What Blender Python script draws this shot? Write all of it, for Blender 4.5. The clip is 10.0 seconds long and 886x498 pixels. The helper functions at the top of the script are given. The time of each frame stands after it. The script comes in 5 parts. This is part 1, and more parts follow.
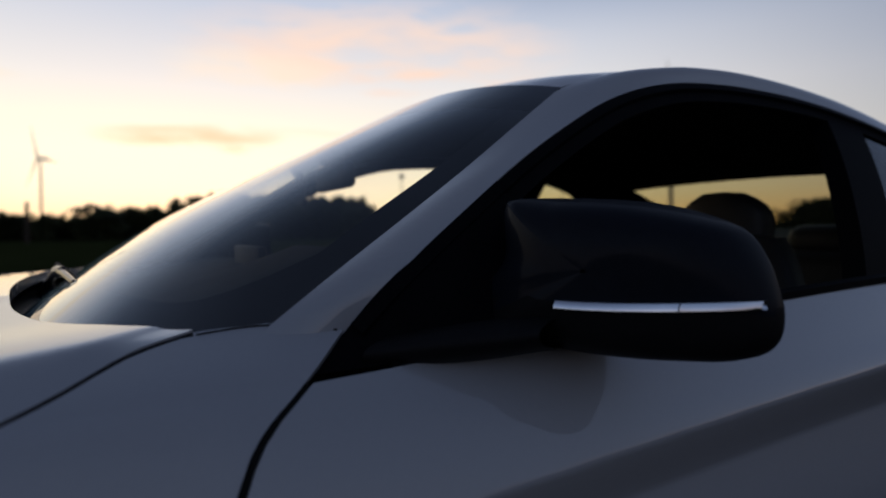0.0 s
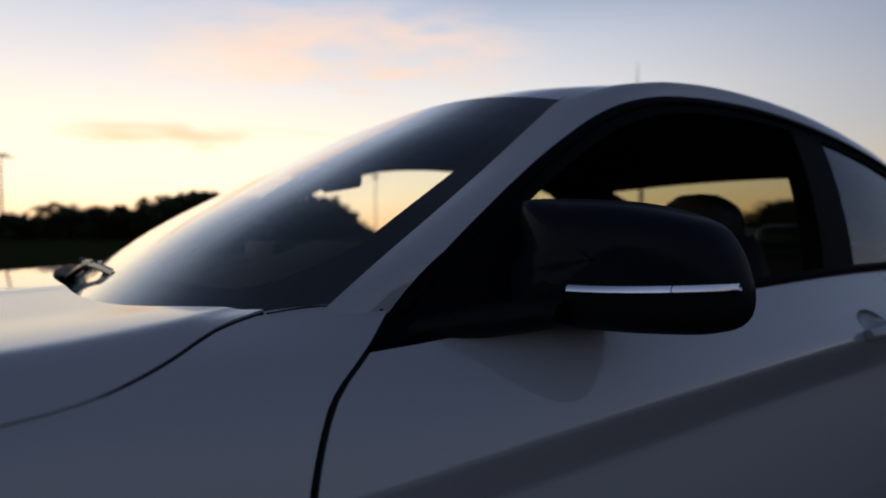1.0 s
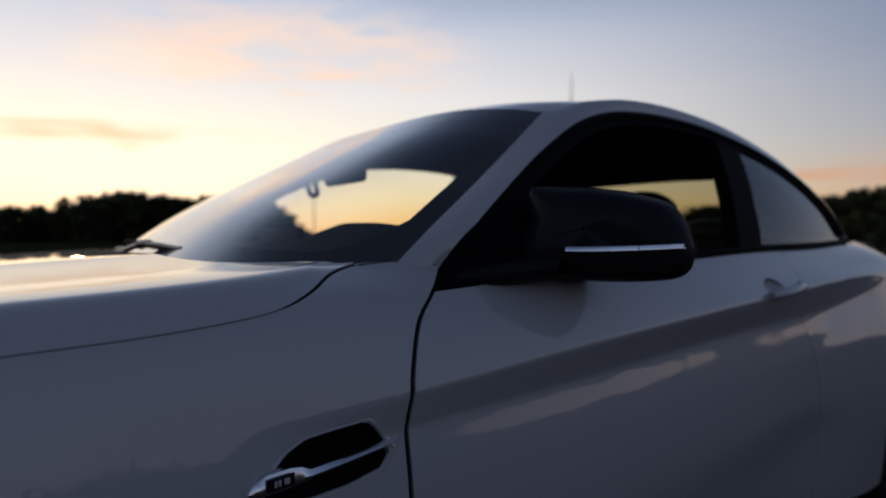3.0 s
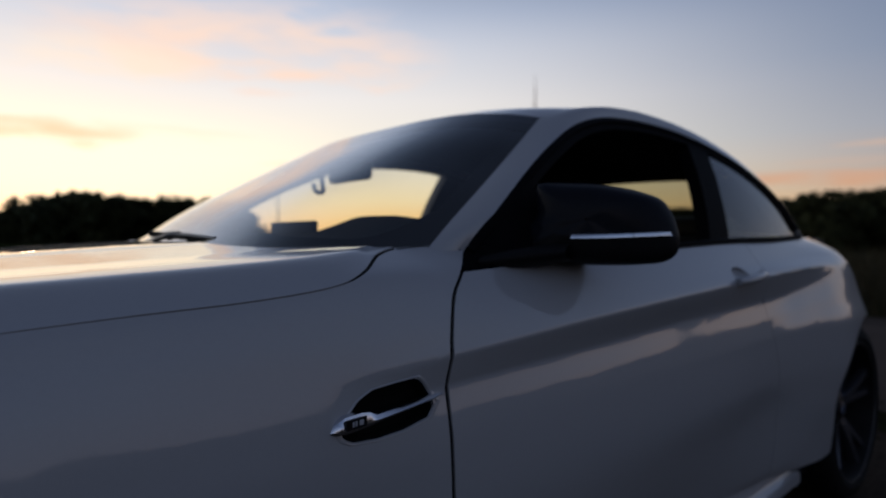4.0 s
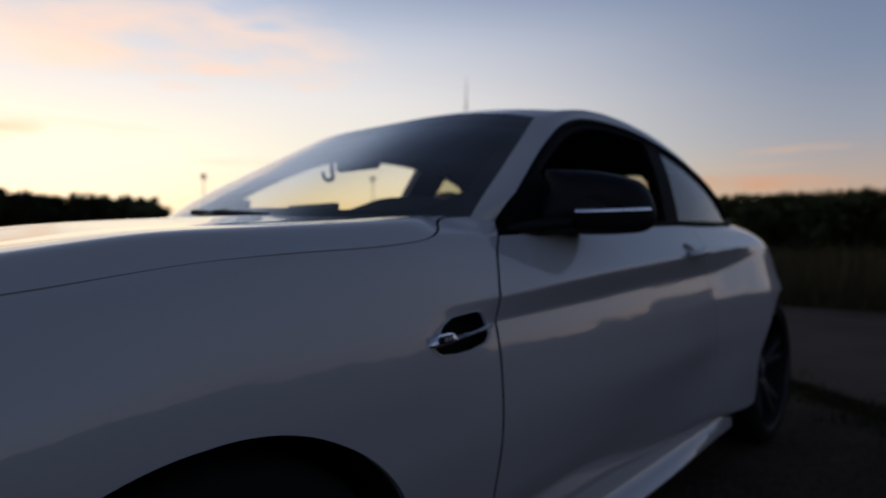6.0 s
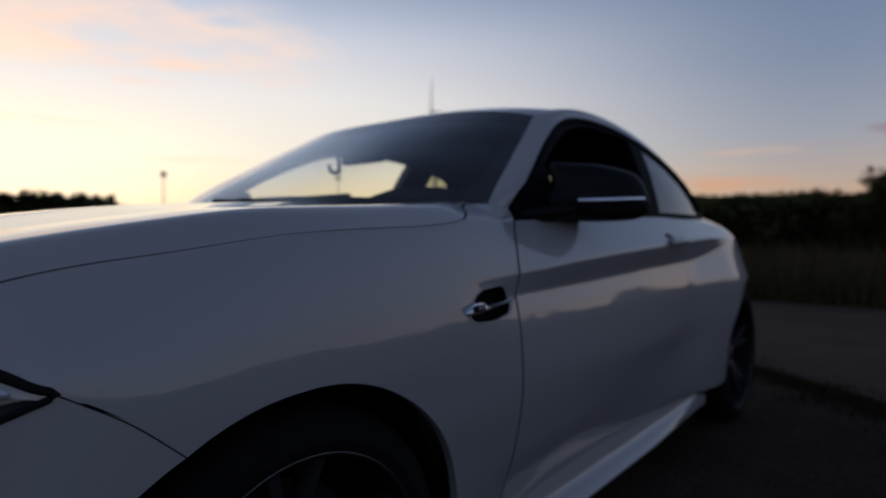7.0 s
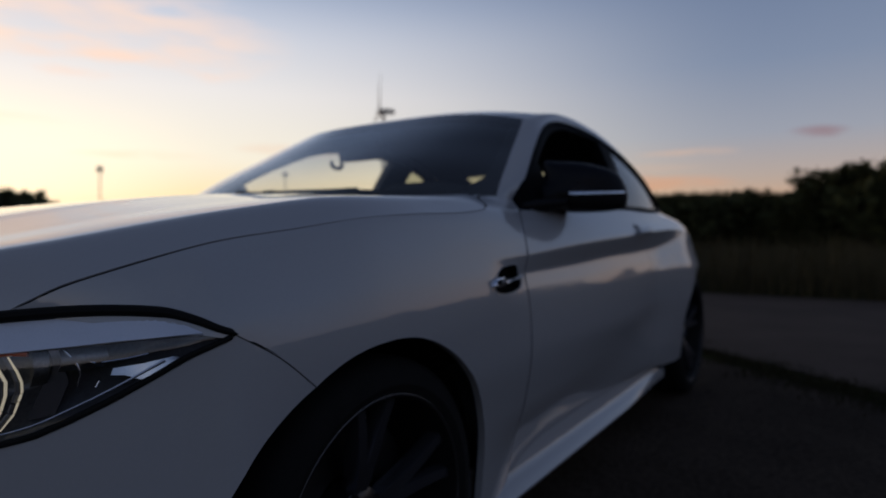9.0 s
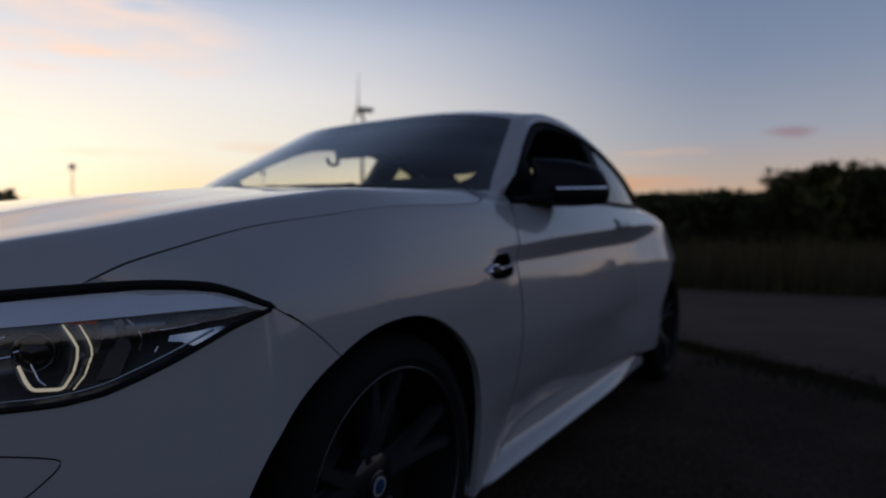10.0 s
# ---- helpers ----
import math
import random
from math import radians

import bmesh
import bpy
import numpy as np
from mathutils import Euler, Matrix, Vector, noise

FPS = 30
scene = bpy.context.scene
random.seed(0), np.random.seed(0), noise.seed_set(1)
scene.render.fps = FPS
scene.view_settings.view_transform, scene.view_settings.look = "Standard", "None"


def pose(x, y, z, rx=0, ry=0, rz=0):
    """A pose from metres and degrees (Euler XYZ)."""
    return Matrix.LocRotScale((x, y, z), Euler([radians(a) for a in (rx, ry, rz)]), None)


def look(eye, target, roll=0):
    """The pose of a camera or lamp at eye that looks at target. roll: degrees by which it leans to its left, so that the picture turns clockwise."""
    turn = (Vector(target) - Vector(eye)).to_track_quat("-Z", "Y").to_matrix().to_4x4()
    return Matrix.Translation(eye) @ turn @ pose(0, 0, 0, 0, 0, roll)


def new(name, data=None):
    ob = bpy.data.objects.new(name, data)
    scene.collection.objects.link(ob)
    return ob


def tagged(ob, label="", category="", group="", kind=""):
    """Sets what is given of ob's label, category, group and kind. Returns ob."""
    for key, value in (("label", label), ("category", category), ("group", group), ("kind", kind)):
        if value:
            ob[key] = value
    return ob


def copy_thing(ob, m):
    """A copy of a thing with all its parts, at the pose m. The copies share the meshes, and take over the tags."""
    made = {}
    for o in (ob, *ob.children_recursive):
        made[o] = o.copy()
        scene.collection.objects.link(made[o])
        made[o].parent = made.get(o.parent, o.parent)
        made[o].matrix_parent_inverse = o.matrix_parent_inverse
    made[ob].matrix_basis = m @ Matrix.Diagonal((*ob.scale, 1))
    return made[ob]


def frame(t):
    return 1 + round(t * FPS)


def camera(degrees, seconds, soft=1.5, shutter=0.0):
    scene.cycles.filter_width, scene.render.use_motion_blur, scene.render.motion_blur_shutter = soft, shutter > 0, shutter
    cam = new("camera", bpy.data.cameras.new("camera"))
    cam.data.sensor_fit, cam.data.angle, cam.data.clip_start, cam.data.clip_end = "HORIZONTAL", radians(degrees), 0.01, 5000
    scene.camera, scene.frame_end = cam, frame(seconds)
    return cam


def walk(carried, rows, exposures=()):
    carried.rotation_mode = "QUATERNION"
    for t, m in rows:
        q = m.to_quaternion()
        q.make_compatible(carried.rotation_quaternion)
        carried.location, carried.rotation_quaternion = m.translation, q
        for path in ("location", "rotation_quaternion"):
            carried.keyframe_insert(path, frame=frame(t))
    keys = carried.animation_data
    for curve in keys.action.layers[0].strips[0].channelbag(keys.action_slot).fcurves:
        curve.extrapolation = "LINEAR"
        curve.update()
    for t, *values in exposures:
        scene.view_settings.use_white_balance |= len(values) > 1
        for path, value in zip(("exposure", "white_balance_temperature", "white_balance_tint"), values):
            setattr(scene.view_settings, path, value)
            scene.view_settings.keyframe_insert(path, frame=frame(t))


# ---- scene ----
cam = camera(73.7, 10.0, soft=1.8)
cam.data.dof.use_dof, cam.data.dof.focus_distance, cam.data.dof.aperture_fstop = True, 0.73, 2.8
# seconds, place in metres, pitch, roll, yaw in degrees
PATH = [
    (0.0, 0.5397, -1.3393, 1.0708, -1.44, 0.25, -29.31),
    (0.5, 0.4891, -1.3651, 1.0684, -1.42, 0.17, -30.63),
    (1.0, 0.4326, -1.3963, 1.0644, -1.43, 0.11, -31.88),
    (1.5, 0.3718, -1.4325, 1.0552, -1.44, 0.05, -33.22),
    (2.0, 0.3139, -1.4657, 1.0432, -1.36, -0.00, -34.67),
    (3.5, 0.0849, -1.5524, 1.0088, -0.99, -0.05, -39.47),
    (4.0, 0.0007, -1.5705, 0.9963, -0.93, -0.08, -41.20),
    (4.5, -0.0760, -1.5888, 0.9836, -1.00, -0.07, -42.92),
    (5.0, -0.1601, -1.6011, 0.9655, -1.02, -0.09, -44.48),
    (5.5, -0.2505, -1.6080, 0.9501, -0.93, -0.11, -46.14),
    (7.0, -0.5351, -1.5967, 0.8937, -0.89, -0.21, -51.23),
    (7.5, -0.6214, -1.5861, 0.8840, -0.96, -0.17, -52.80),
    (8.0, -0.6937, -1.5791, 0.8772, -1.00, -0.18, -54.08),
    (8.5, -0.7570, -1.5796, 0.8701, -1.12, -0.11, -55.22),
    (9.0, -0.8241, -1.5862, 0.8634, -1.10, -0.11, -56.22),
    (9.5, -0.8935, -1.5973, 0.8483, -1.17, -0.10, -57.26),
    (10.0, -0.9548, -1.6087, 0.8404, -1.20, -0.09, -58.25),
]
walk(cam, [(t, pose(x, y, z, 90 + pitch, roll, yaw)) for t, x, y, z, pitch, roll, yaw in PATH])

# ---- light: sky after sunset, sun just on the horizon beyond the car ----
SUN_AZ = radians(6.0)      # from +y towards +x
SUN_EL = radians(1.5)
world = bpy.data.worlds.new("dusk_sky")
scene.world = world
world.use_nodes = True
wt = world.node_tree
wt.nodes.clear()


def wn(kind):
    return wt.nodes.new(kind)


def wmath(op, a, b=None, c=None):
    n = wn("ShaderNodeMath")
    n.operation = op
    for i, v in enumerate((a, b, c)):
        if v is None:
            continue
        if isinstance(v, (int, float)):
            n.inputs[i].default_value = v
        else:
            wt.links.new(v, n.inputs[i])
    return n.outputs[0]


def wmix(fac, a, b, mode="MIX"):
    n = wn("ShaderNodeMix")
    n.data_type, n.blend_type, n.clamp_factor = "RGBA", mode, True
    for sock, v in ((n.inputs[0], fac), (n.inputs[6], a), (n.inputs[7], b)):
        if isinstance(v, (int, float)):
            sock.default_value = v
        elif isinstance(v, tuple):
            sock.default_value = (*v, 1)
        else:
            wt.links.new(v, sock)
    return n.outputs[2]


def wstep(v, lo, hi):
    n = wn("ShaderNodeMapRange")
    n.interpolation_type = "SMOOTHSTEP"
    wt.links.new(v, n.inputs[0])
    n.inputs[1].default_value, n.inputs[2].default_value = lo, hi
    return n.outputs[0]


def wramp(fac, stops):
    n = wn("ShaderNodeValToRGB")
    r = n.color_ramp
    while len(r.elements) < len(stops):
        r.elements.new(0.5)
    for e, (p, c) in zip(r.elements, stops):
        e.position, e.color = p, (*c, 1)
    wt.links.new(fac, n.inputs[0])
    return n.outputs[0]


coord = wn("ShaderNodeTexCoord")
sep = wn("ShaderNodeSeparateXYZ")
wt.links.new(coord.outputs["Generated"], sep.inputs[0])
elev = wmath("MULTIPLY", wmath("ARCSINE", sep.outputs[2]), 57.2958)
azim = wmath("ARCTAN2", sep.outputs[0], sep.outputs[1])
azdeg = wmath("MULTIPLY", azim, 57.2958)
cosaz = wmath("COSINE", wmath("SUBTRACT", azim, SUN_AZ))
height = wmath("DIVIDE", elev, 50.0)
near_sun = wramp(height, [(0.0, (0.92, 0.46, 0.12)), (0.03, (0.94, 0.59, 0.22)), (0.075, (0.95, 0.77, 0.46)), (0.14, (0.94, 0.87, 0.72)),
                          (0.26, (0.86, 0.82, 0.80)), (0.42, (0.52, 0.58, 0.72)), (0.56, (0.40, 0.47, 0.62)), (0.72, (0.14, 0.182, 0.28)), (0.86, (0.070, 0.093, 0.152)), (1.0, (0.044, 0.059, 0.106))])
beside_sun = wramp(height, [(0.0, (0.60, 0.33, 0.17)), (0.06, (0.56, 0.36, 0.24)), (0.11, (0.44, 0.36, 0.33)), (0.18, (0.31, 0.33, 0.40)),
                            (0.3, (0.20, 0.25, 0.365)), (0.45, (0.138, 0.187, 0.308)), (0.7, (0.078, 0.101, 0.172)), (1.0, (0.046, 0.061, 0.110))])
away_sun = wramp(height, [(0.0, (0.46, 0.32, 0.26)), (0.06, (0.54, 0.40, 0.36)), (0.12, (0.46, 0.41, 0.44)), (0.2, (0.35, 0.38, 0.49)),
                          (0.32, (0.245, 0.30, 0.44)), (0.5, (0.155, 0.205, 0.335)), (1.0, (0.060, 0.086, 0.160))])
anti_sun = wramp(height, [(0.0, (0.17, 0.14, 0.14)), (0.06, (0.21, 0.175, 0.19)), (0.12, (0.22, 0.20, 0.25)), (0.2, (0.20, 0.21, 0.29)),
                          (0.32, (0.17, 0.205, 0.31)), (0.5, (0.125, 0.165, 0.275)), (1.0, (0.060, 0.086, 0.160))])
# the afterglow narrows with height
low_glow, high_glow = wstep(cosaz, 0.18, 0.985), wstep(cosaz, 0.83, 0.985)
spread = wmath("ADD", low_glow, wmath("MULTIPLY", wmath("SUBTRACT", high_glow, low_glow), wstep(elev, 17.0, 30.0)))
base = wmix(spread, beside_sun, near_sun)
cosback = wmath("COSINE", wmath("SUBTRACT", azim, radians(168.0)))
away_sun = wmix(wstep(cosback, 0.50, 0.95), away_sun, anti_sun)
# the afterglow lingers on the side of the car's nose
linger = wmath("ADD", cosaz, wmath("MULTIPLY", wmath("MAXIMUM", wmath("MULTIPLY", wmath("SINE", azim), -1.0), 0.0), 0.18))
base = wmix(wstep(linger, -0.75, 0.10), away_sun, base)
# bright glow where the sun has gone down
glow = wmath("MULTIPLY", wstep(cosaz, 0.86, 1.0), wmath("SUBTRACT", 1.0, wstep(wmath("ABSOLUTE", wmath("SUBTRACT", elev, 5.0)), 0.0, 9.0)))
base = wmix(wmath("MULTIPLY", glow, 0.85), base, (1.22, 1.08, 0.84))

# thin cloud banks: azimuth, elevation, half width, half height (degrees), strength
warp = wn("ShaderNodeTexNoise")
stretch = wn("ShaderNodeMapping")
stretch.inputs["Scale"].default_value = (3.4, 3.4, 17.0)
wt.links.new(coord.outputs["Generated"], stretch.inputs["Vector"])
wt.links.new(stretch.outputs[0], warp.inputs["Vector"])
warp.inputs["Scale"].default_value, warp.inputs["Detail"].default_value = 2.0, 6
fluff = wstep(warp.outputs["Fac"], 0.24, 0.62)
puff = wmath("SUBTRACT", warp.outputs["Fac"], 0.5)
for a0, e0, w0, h0, power, tone in (
        (23.5, 17.2, 20.0, 3.9, 1.0, (0.96, 0.72, 0.60)), (12.0, 15.0, 10.0, 2.2, 0.6, (1.0, 0.82, 0.66)),
        (6.5, 8.8, 9.0, 1.3, 0.85, (0.86, 0.58, 0.38)), (16.0, 9.2, 9.0, 0.9, 0.35, (0.95, 0.70, 0.50)), (-14.0, 12.5, 9.0, 1.6, 0.6, (1.0, 0.78, 0.52)),
        (42.0, 8.0, 6.0, 0.7, 0.5, (0.85, 0.55, 0.38)), (30.0, 7.0, 7.0, 0.5, 0.35, (0.9, 0.62, 0.40)), (78.5, 7.6, 5.0, 0.42, 0.65, (0.66, 0.44, 0.33)), (73.0, 5.1, 11.0, 0.75, 0.75, (0.66, 0.33, 0.20)), (75.0, 6.3, 6.0, 0.4, 0.35, (0.64, 0.42, 0.32)),
        (88.5, 8.6, 2.6, 0.75, 1.0, (0.27, 0.17, 0.20)), (-120.0, 14.0, 25.0, 3.0, 0.4, (0.34, 0.26, 0.27))):
    da = wmath("DIVIDE", wmath("SUBTRACT", azdeg, a0), w0)
    de = wmath("DIVIDE", wmath("ADD", wmath("SUBTRACT", elev, e0), wmath("MULTIPLY", puff, h0 * 2.5)), h0)
    r2 = wmath("ADD", wmath("MULTIPLY", da, da), wmath("MULTIPLY", de, de))
    mask = wmath("MULTIPLY", wmath("SUBTRACT", 1.0, wstep(r2, 0.0, 1.0)), fluff)
    base = wmix(wmath("MULTIPLY", mask, power), base, tone)
sky = wn("ShaderNodeTexSky")
sky.sky_type, sky.sun_disc, sky.sun_elevation, sky.sun_rotation = "NISHITA", False, SUN_EL, SUN_AZ
mixed = wmix(0.02, base, sky.outputs[0], "ADD")
below = wstep(elev, -0.6, 0.0)
mixed = wmix(below, (0.03, 0.03, 0.03), mixed)
bg = wn("ShaderNodeBackground")
wt.links.new(mixed, bg.inputs[0])
bg.inputs[1].default_value = 1.0
wt.links.new(bg.outputs[0], wn("ShaderNodeOutputWorld").inputs[0])

sun = new("sun", bpy.data.lights.new("sun", "SUN"))
sun.data.energy, sun.data.angle, sun.data.color = 0.22, radians(3), (1.0, 0.62, 0.32)
sun.matrix_world = look((100 * math.sin(SUN_AZ), 100 * math.cos(SUN_AZ), 100 * math.tan(SUN_EL)), (0, 0, 0))

# ---- materials ----


def material(name, colour, rough=0.5, metal=0.0, coat=0.0, scale=0.0, vary=0.15, bump=0.0, fine=0.0, spec=0.5, coat_rough=0.03, emit=0.0):
    """Principled surface whose colour wanders at two scales, with a fine relief."""
    m = bpy.data.materials.new(name)
    m.use_nodes = True
    t = m.node_tree
    p = t.nodes["Principled BSDF"]
    p.inputs["Base Color"].default_value = (*colour, 1)
    p.inputs["Roughness"].default_value, p.inputs["Metallic"].default_value = rough, metal
    p.inputs["Coat Weight"].default_value, p.inputs["Coat Roughness"].default_value = coat, coat_rough
    p.inputs["Specular IOR Level"].default_value = spec
    if scale:
        tc = t.nodes.new("ShaderNodeTexCoord")
        big, small = t.nodes.new("ShaderNodeTexNoise"), t.nodes.new("ShaderNodeTexNoise")
        big.inputs["Scale"].default_value, big.inputs["Detail"].default_value = scale, 6
        small.inputs["Scale"].default_value, small.inputs["Detail"].default_value = fine or scale * 14, 4
        mixn = t.nodes.new("ShaderNodeMath")
        mixn.operation = "MULTIPLY_ADD"
        mixn.inputs[1].default_value = 0.5
        half = t.nodes.new("ShaderNodeMath")
        half.operation = "MULTIPLY"
        half.inputs[1].default_value = 0.5
        ramp = t.nodes.new("ShaderNodeValToRGB")
        ramp.color_ramp.elements[0].position, ramp.color_ramp.elements[1].position = 0.3, 0.7
        ramp.color_ramp.elements[0].color = (*[c * (1 - vary) for c in colour], 1)
        ramp.color_ramp.elements[1].color = (*[min(c * (1 + vary), 1) for c in colour], 1)
        for n in (big, small):
            t.links.new(tc.outputs["Object"], n.inputs["Vector"])
        t.links.new(big.outputs["Fac"], mixn.inputs[0])
        t.links.new(small.outputs["Fac"], half.inputs[0])
        t.links.new(half.outputs[0], mixn.inputs[2])
        t.links.new(mixn.outputs[0], ramp.inputs[0])
        t.links.new(ramp.outputs[0], p.inputs["Base Color"])
        if bump:
            b = t.nodes.new("ShaderNodeBump")
            b.inputs["Strength"].default_value, b.inputs["Distance"].default_value = 1.0, bump
            t.links.new(small.outputs["Fac"], b.inputs["Height"])
            t.links.new(b.outputs[0], p.inputs["Normal"])
    if emit:
        p.inputs["Emission Color"].default_value = (*colour, 1)
        p.inputs["Emission Strength"].default_value = emit
    return m


def pane(name, tint, gloss=1.7, haze=0.0, veil=0.0, back=1.0):
    """A thin pane: tinted see-through, gloss by Fresnel, a light film of dust."""
    m = bpy.data.materials.new(name)
    m.use_nodes = True
    t = m.node_tree
    t.nodes.clear()
    clear, shine, mix, fres, gain = (t.nodes.new(k) for k in ("ShaderNodeBsdfTransparent", "ShaderNodeBsdfGlossy", "ShaderNodeMixShader", "ShaderNodeLayerWeight", "ShaderNodeMath"))
    rise = t.nodes.new("ShaderNodeMath")
    clear.inputs[0].default_value = (*tint, 1)
    shine.inputs["Roughness"].default_value = 0.02
    shine.inputs["Color"].default_value = (1, 1, 1, 1)
    rise.operation, rise.inputs[1].default_value = "POWER", 5.0
    gain.operation, gain.use_clamp = "MULTIPLY_ADD", True
    gain.inputs[1].default_value, gain.inputs[2].default_value = 0.93, 0.04 * gloss
    t.links.new(fres.outputs["Facing"], rise.inputs[0])
    t.links.new(rise.outputs[0], gain.inputs[0])
    # both faces of the sheet mirror, the far one weakened by the tint: (1 + b)F / (1 + bF)
    twice, more, both_faces = (t.nodes.new("ShaderNodeMath") for _ in range(3))
    twice.operation, twice.inputs[1].default_value = "MULTIPLY", 1.0 + back
    more.operation, more.inputs[1].default_value, more.inputs[2].default_value = "MULTIPLY_ADD", back, 1.0
    both_faces.operation = "DIVIDE"
    t.links.new(gain.outputs[0], twice.inputs[0])
    t.links.new(gain.outputs[0], more.inputs[0])
    t.links.new(twice.outputs[0], both_faces.inputs[0])
    t.links.new(more.outputs[0], both_faces.inputs[1])
    t.links.new(both_faces.outputs[0], mix.inputs[0])
    under = clear.outputs[0]
    if haze:
        dust, film = t.nodes.new("ShaderNodeBsdfTranslucent"), t.nodes.new("ShaderNodeMixShader")
        dust.inputs[0].default_value = (0.8, 0.8, 0.8, 1)
        film.inputs[0].default_value = haze
        t.links.new(clear.outputs[0], film.inputs[1])
        t.links.new(dust.outputs[0], film.inputs[2])
        under = film.outputs[0]
    if veil:
        # fine dust that glares at a flat angle; its teal tint paints in sky haze
        glare, lay, flat, amount = (t.nodes.new(k) for k in ("ShaderNodeBsdfGlossy", "ShaderNodeMixShader", "ShaderNodeMath", "ShaderNodeMath"))
        glare.inputs["Color"].default_value = (0.47, 0.69, 0.78, 1)
        glare.inputs["Roughness"].default_value = 0.5
        amount.use_clamp = True
        flat.operation, flat.inputs[1].default_value = "POWER", 6.5
        amount.operation, amount.inputs[1].default_value = "MULTIPLY", veil
        t.links.new(fres.outputs["Facing"], flat.inputs[0])
        t.links.new(flat.outputs[0], amount.inputs[0])
        t.links.new(amount.outputs[0], lay.inputs[0])
        t.links.new(under, lay.inputs[1])
        t.links.new(glare.outputs[0], lay.inputs[2])
        under = lay.outputs[0]
    t.links.new(under, mix.inputs[1])
    t.links.new(shine.outputs[0], mix.inputs[2])
    t.links.new(mix.outputs[0], t.nodes.new("ShaderNodeOutputMaterial").inputs[0])
    return m


PAINT = material("white_paint", (0.378, 0.385, 0.400), 0.42, coat=1.0, scale=0.9, vary=0.025, fine=160, coat_rough=0.012)
PAINT.node_tree.nodes["Principled BSDF"].inputs["Coat IOR"].default_value = 1.62
BLACK_GLOSS = material("black_gloss", (0.007, 0.007, 0.009), 0.3, coat=0.25, scale=6, vary=0.2)
BLACK_TRIM = material("black_trim", (0.008, 0.008, 0.009), 0.55, scale=20, vary=0.3, bump=0.0002, spec=0.12)
MIRROR_SHELL = material("mirror_shell", (0.008, 0.010, 0.015), 0.5, coat=0.10, scale=8, vary=0.15, coat_rough=0.12, spec=0.05)
TRIM_DARK = material("dark_window_trim", (0.005, 0.005, 0.006), 0.5, scale=20, vary=0.3, spec=0.015)
SEAL = material("rubber_seal", (0.006, 0.006, 0.006), 0.75, scale=30, vary=0.3, spec=0.2)
INNER = material("dark_inner_shell", (0.006, 0.006, 0.006), 0.9, scale=10, vary=0.2, spec=0.1)
CABIN = material("cabin_black", (0.010, 0.010, 0.011), 0.75, scale=25, vary=0.3, bump=0.0004, spec=0.25)
DASH = material("dashboard_grain", (0.016, 0.018, 0.019), 0.85, scale=25, vary=0.25, bump=0.0002, fine=500, spec=0.05)
LEATHER = material("black_leather", (0.012, 0.012, 0.013), 0.55, scale=18, vary=0.3, bump=0.0005, fine=300)
INDICATOR = material("indicator_lens", (0.80, 0.82, 0.86), 0.08, metal=1.0, scale=60, vary=0.06)
CHROME = material("chrome", (0.75, 0.76, 0.80), 0.10, metal=1.0, scale=20, vary=0.05)
LIP = material("rim_lip", (0.17, 0.175, 0.19), 0.42, metal=1.0, scale=30, vary=0.1)
SATIN = material("satin_metal", (0.72, 0.74, 0.80), 0.20, metal=1.0, scale=30, vary=0.06)
LAMP_WHITE = material("light_pipe", (0.95, 0.84, 0.62), 0.15, coat=1.0, scale=40, vary=0.05, emit=0.32)
BROW = material("silver_brow", (0.64, 0.70, 0.82), 0.35, coat=1.0, scale=30, vary=0.05)
REFLECTOR = material("lamp_reflector", (0.90, 0.92, 0.96), 0.22, metal=1.0, scale=60, vary=0.06)
LAMP_DARK = material("lamp_housing", (0.13, 0.14, 0.16), 0.34, metal=0.5, scale=14, vary=0.35, coat=0.4)
LINER = material("lamp_liner", (0.15, 0.16, 0.18), 0.42, metal=1.0, scale=25, vary=0.35)
AMBER = material("amber_lens", (0.6, 0.12, 0.03), 0.2, coat=1.0, scale=30, vary=0.1)
TYRE = material("tyre_rubber", (0.009, 0.009, 0.009), 0.85, scale=25, vary=0.3, bump=0.0006, spec=0.15)
RIM = material("dark_rim", (0.115, 0.12, 0.14), 0.27, metal=0.8, coat=0.25, scale=12, vary=0.2)
BLUE = material("badge_blue", (0.010, 0.045, 0.13), 0.35, coat=0.5, scale=40, vary=0.1)
BADGE_WHITE = material("badge_white", (0.42, 0.43, 0.46), 0.3, coat=1.0, scale=40, vary=0.05)
STEEL = material("brake_steel", (0.10, 0.10, 0.105), 0.4, metal=1.0, scale=60, vary=0.2)
WINDSHIELD = pane("windshield_glass", (0.93, 0.95, 0.93), 1.0, veil=1.15, back=0.7)
SIDE_GLASS = pane("side_glass", (0.50, 0.51, 0.40), 1.0, back=0.25)
QUARTER_GLASS = pane("quarter_glass", (0.50, 0.51, 0.40), 1.0, haze=0.10, back=0.25)
SHADE_BAND = pane("windshield_shade_band", (0.10, 0.12, 0.16), 1.0, veil=0.75, back=0.6)
LAMP_GLASS = pane("lamp_glass", (0.92, 0.92, 0.92), 0.9)
# ---- shape helpers ----


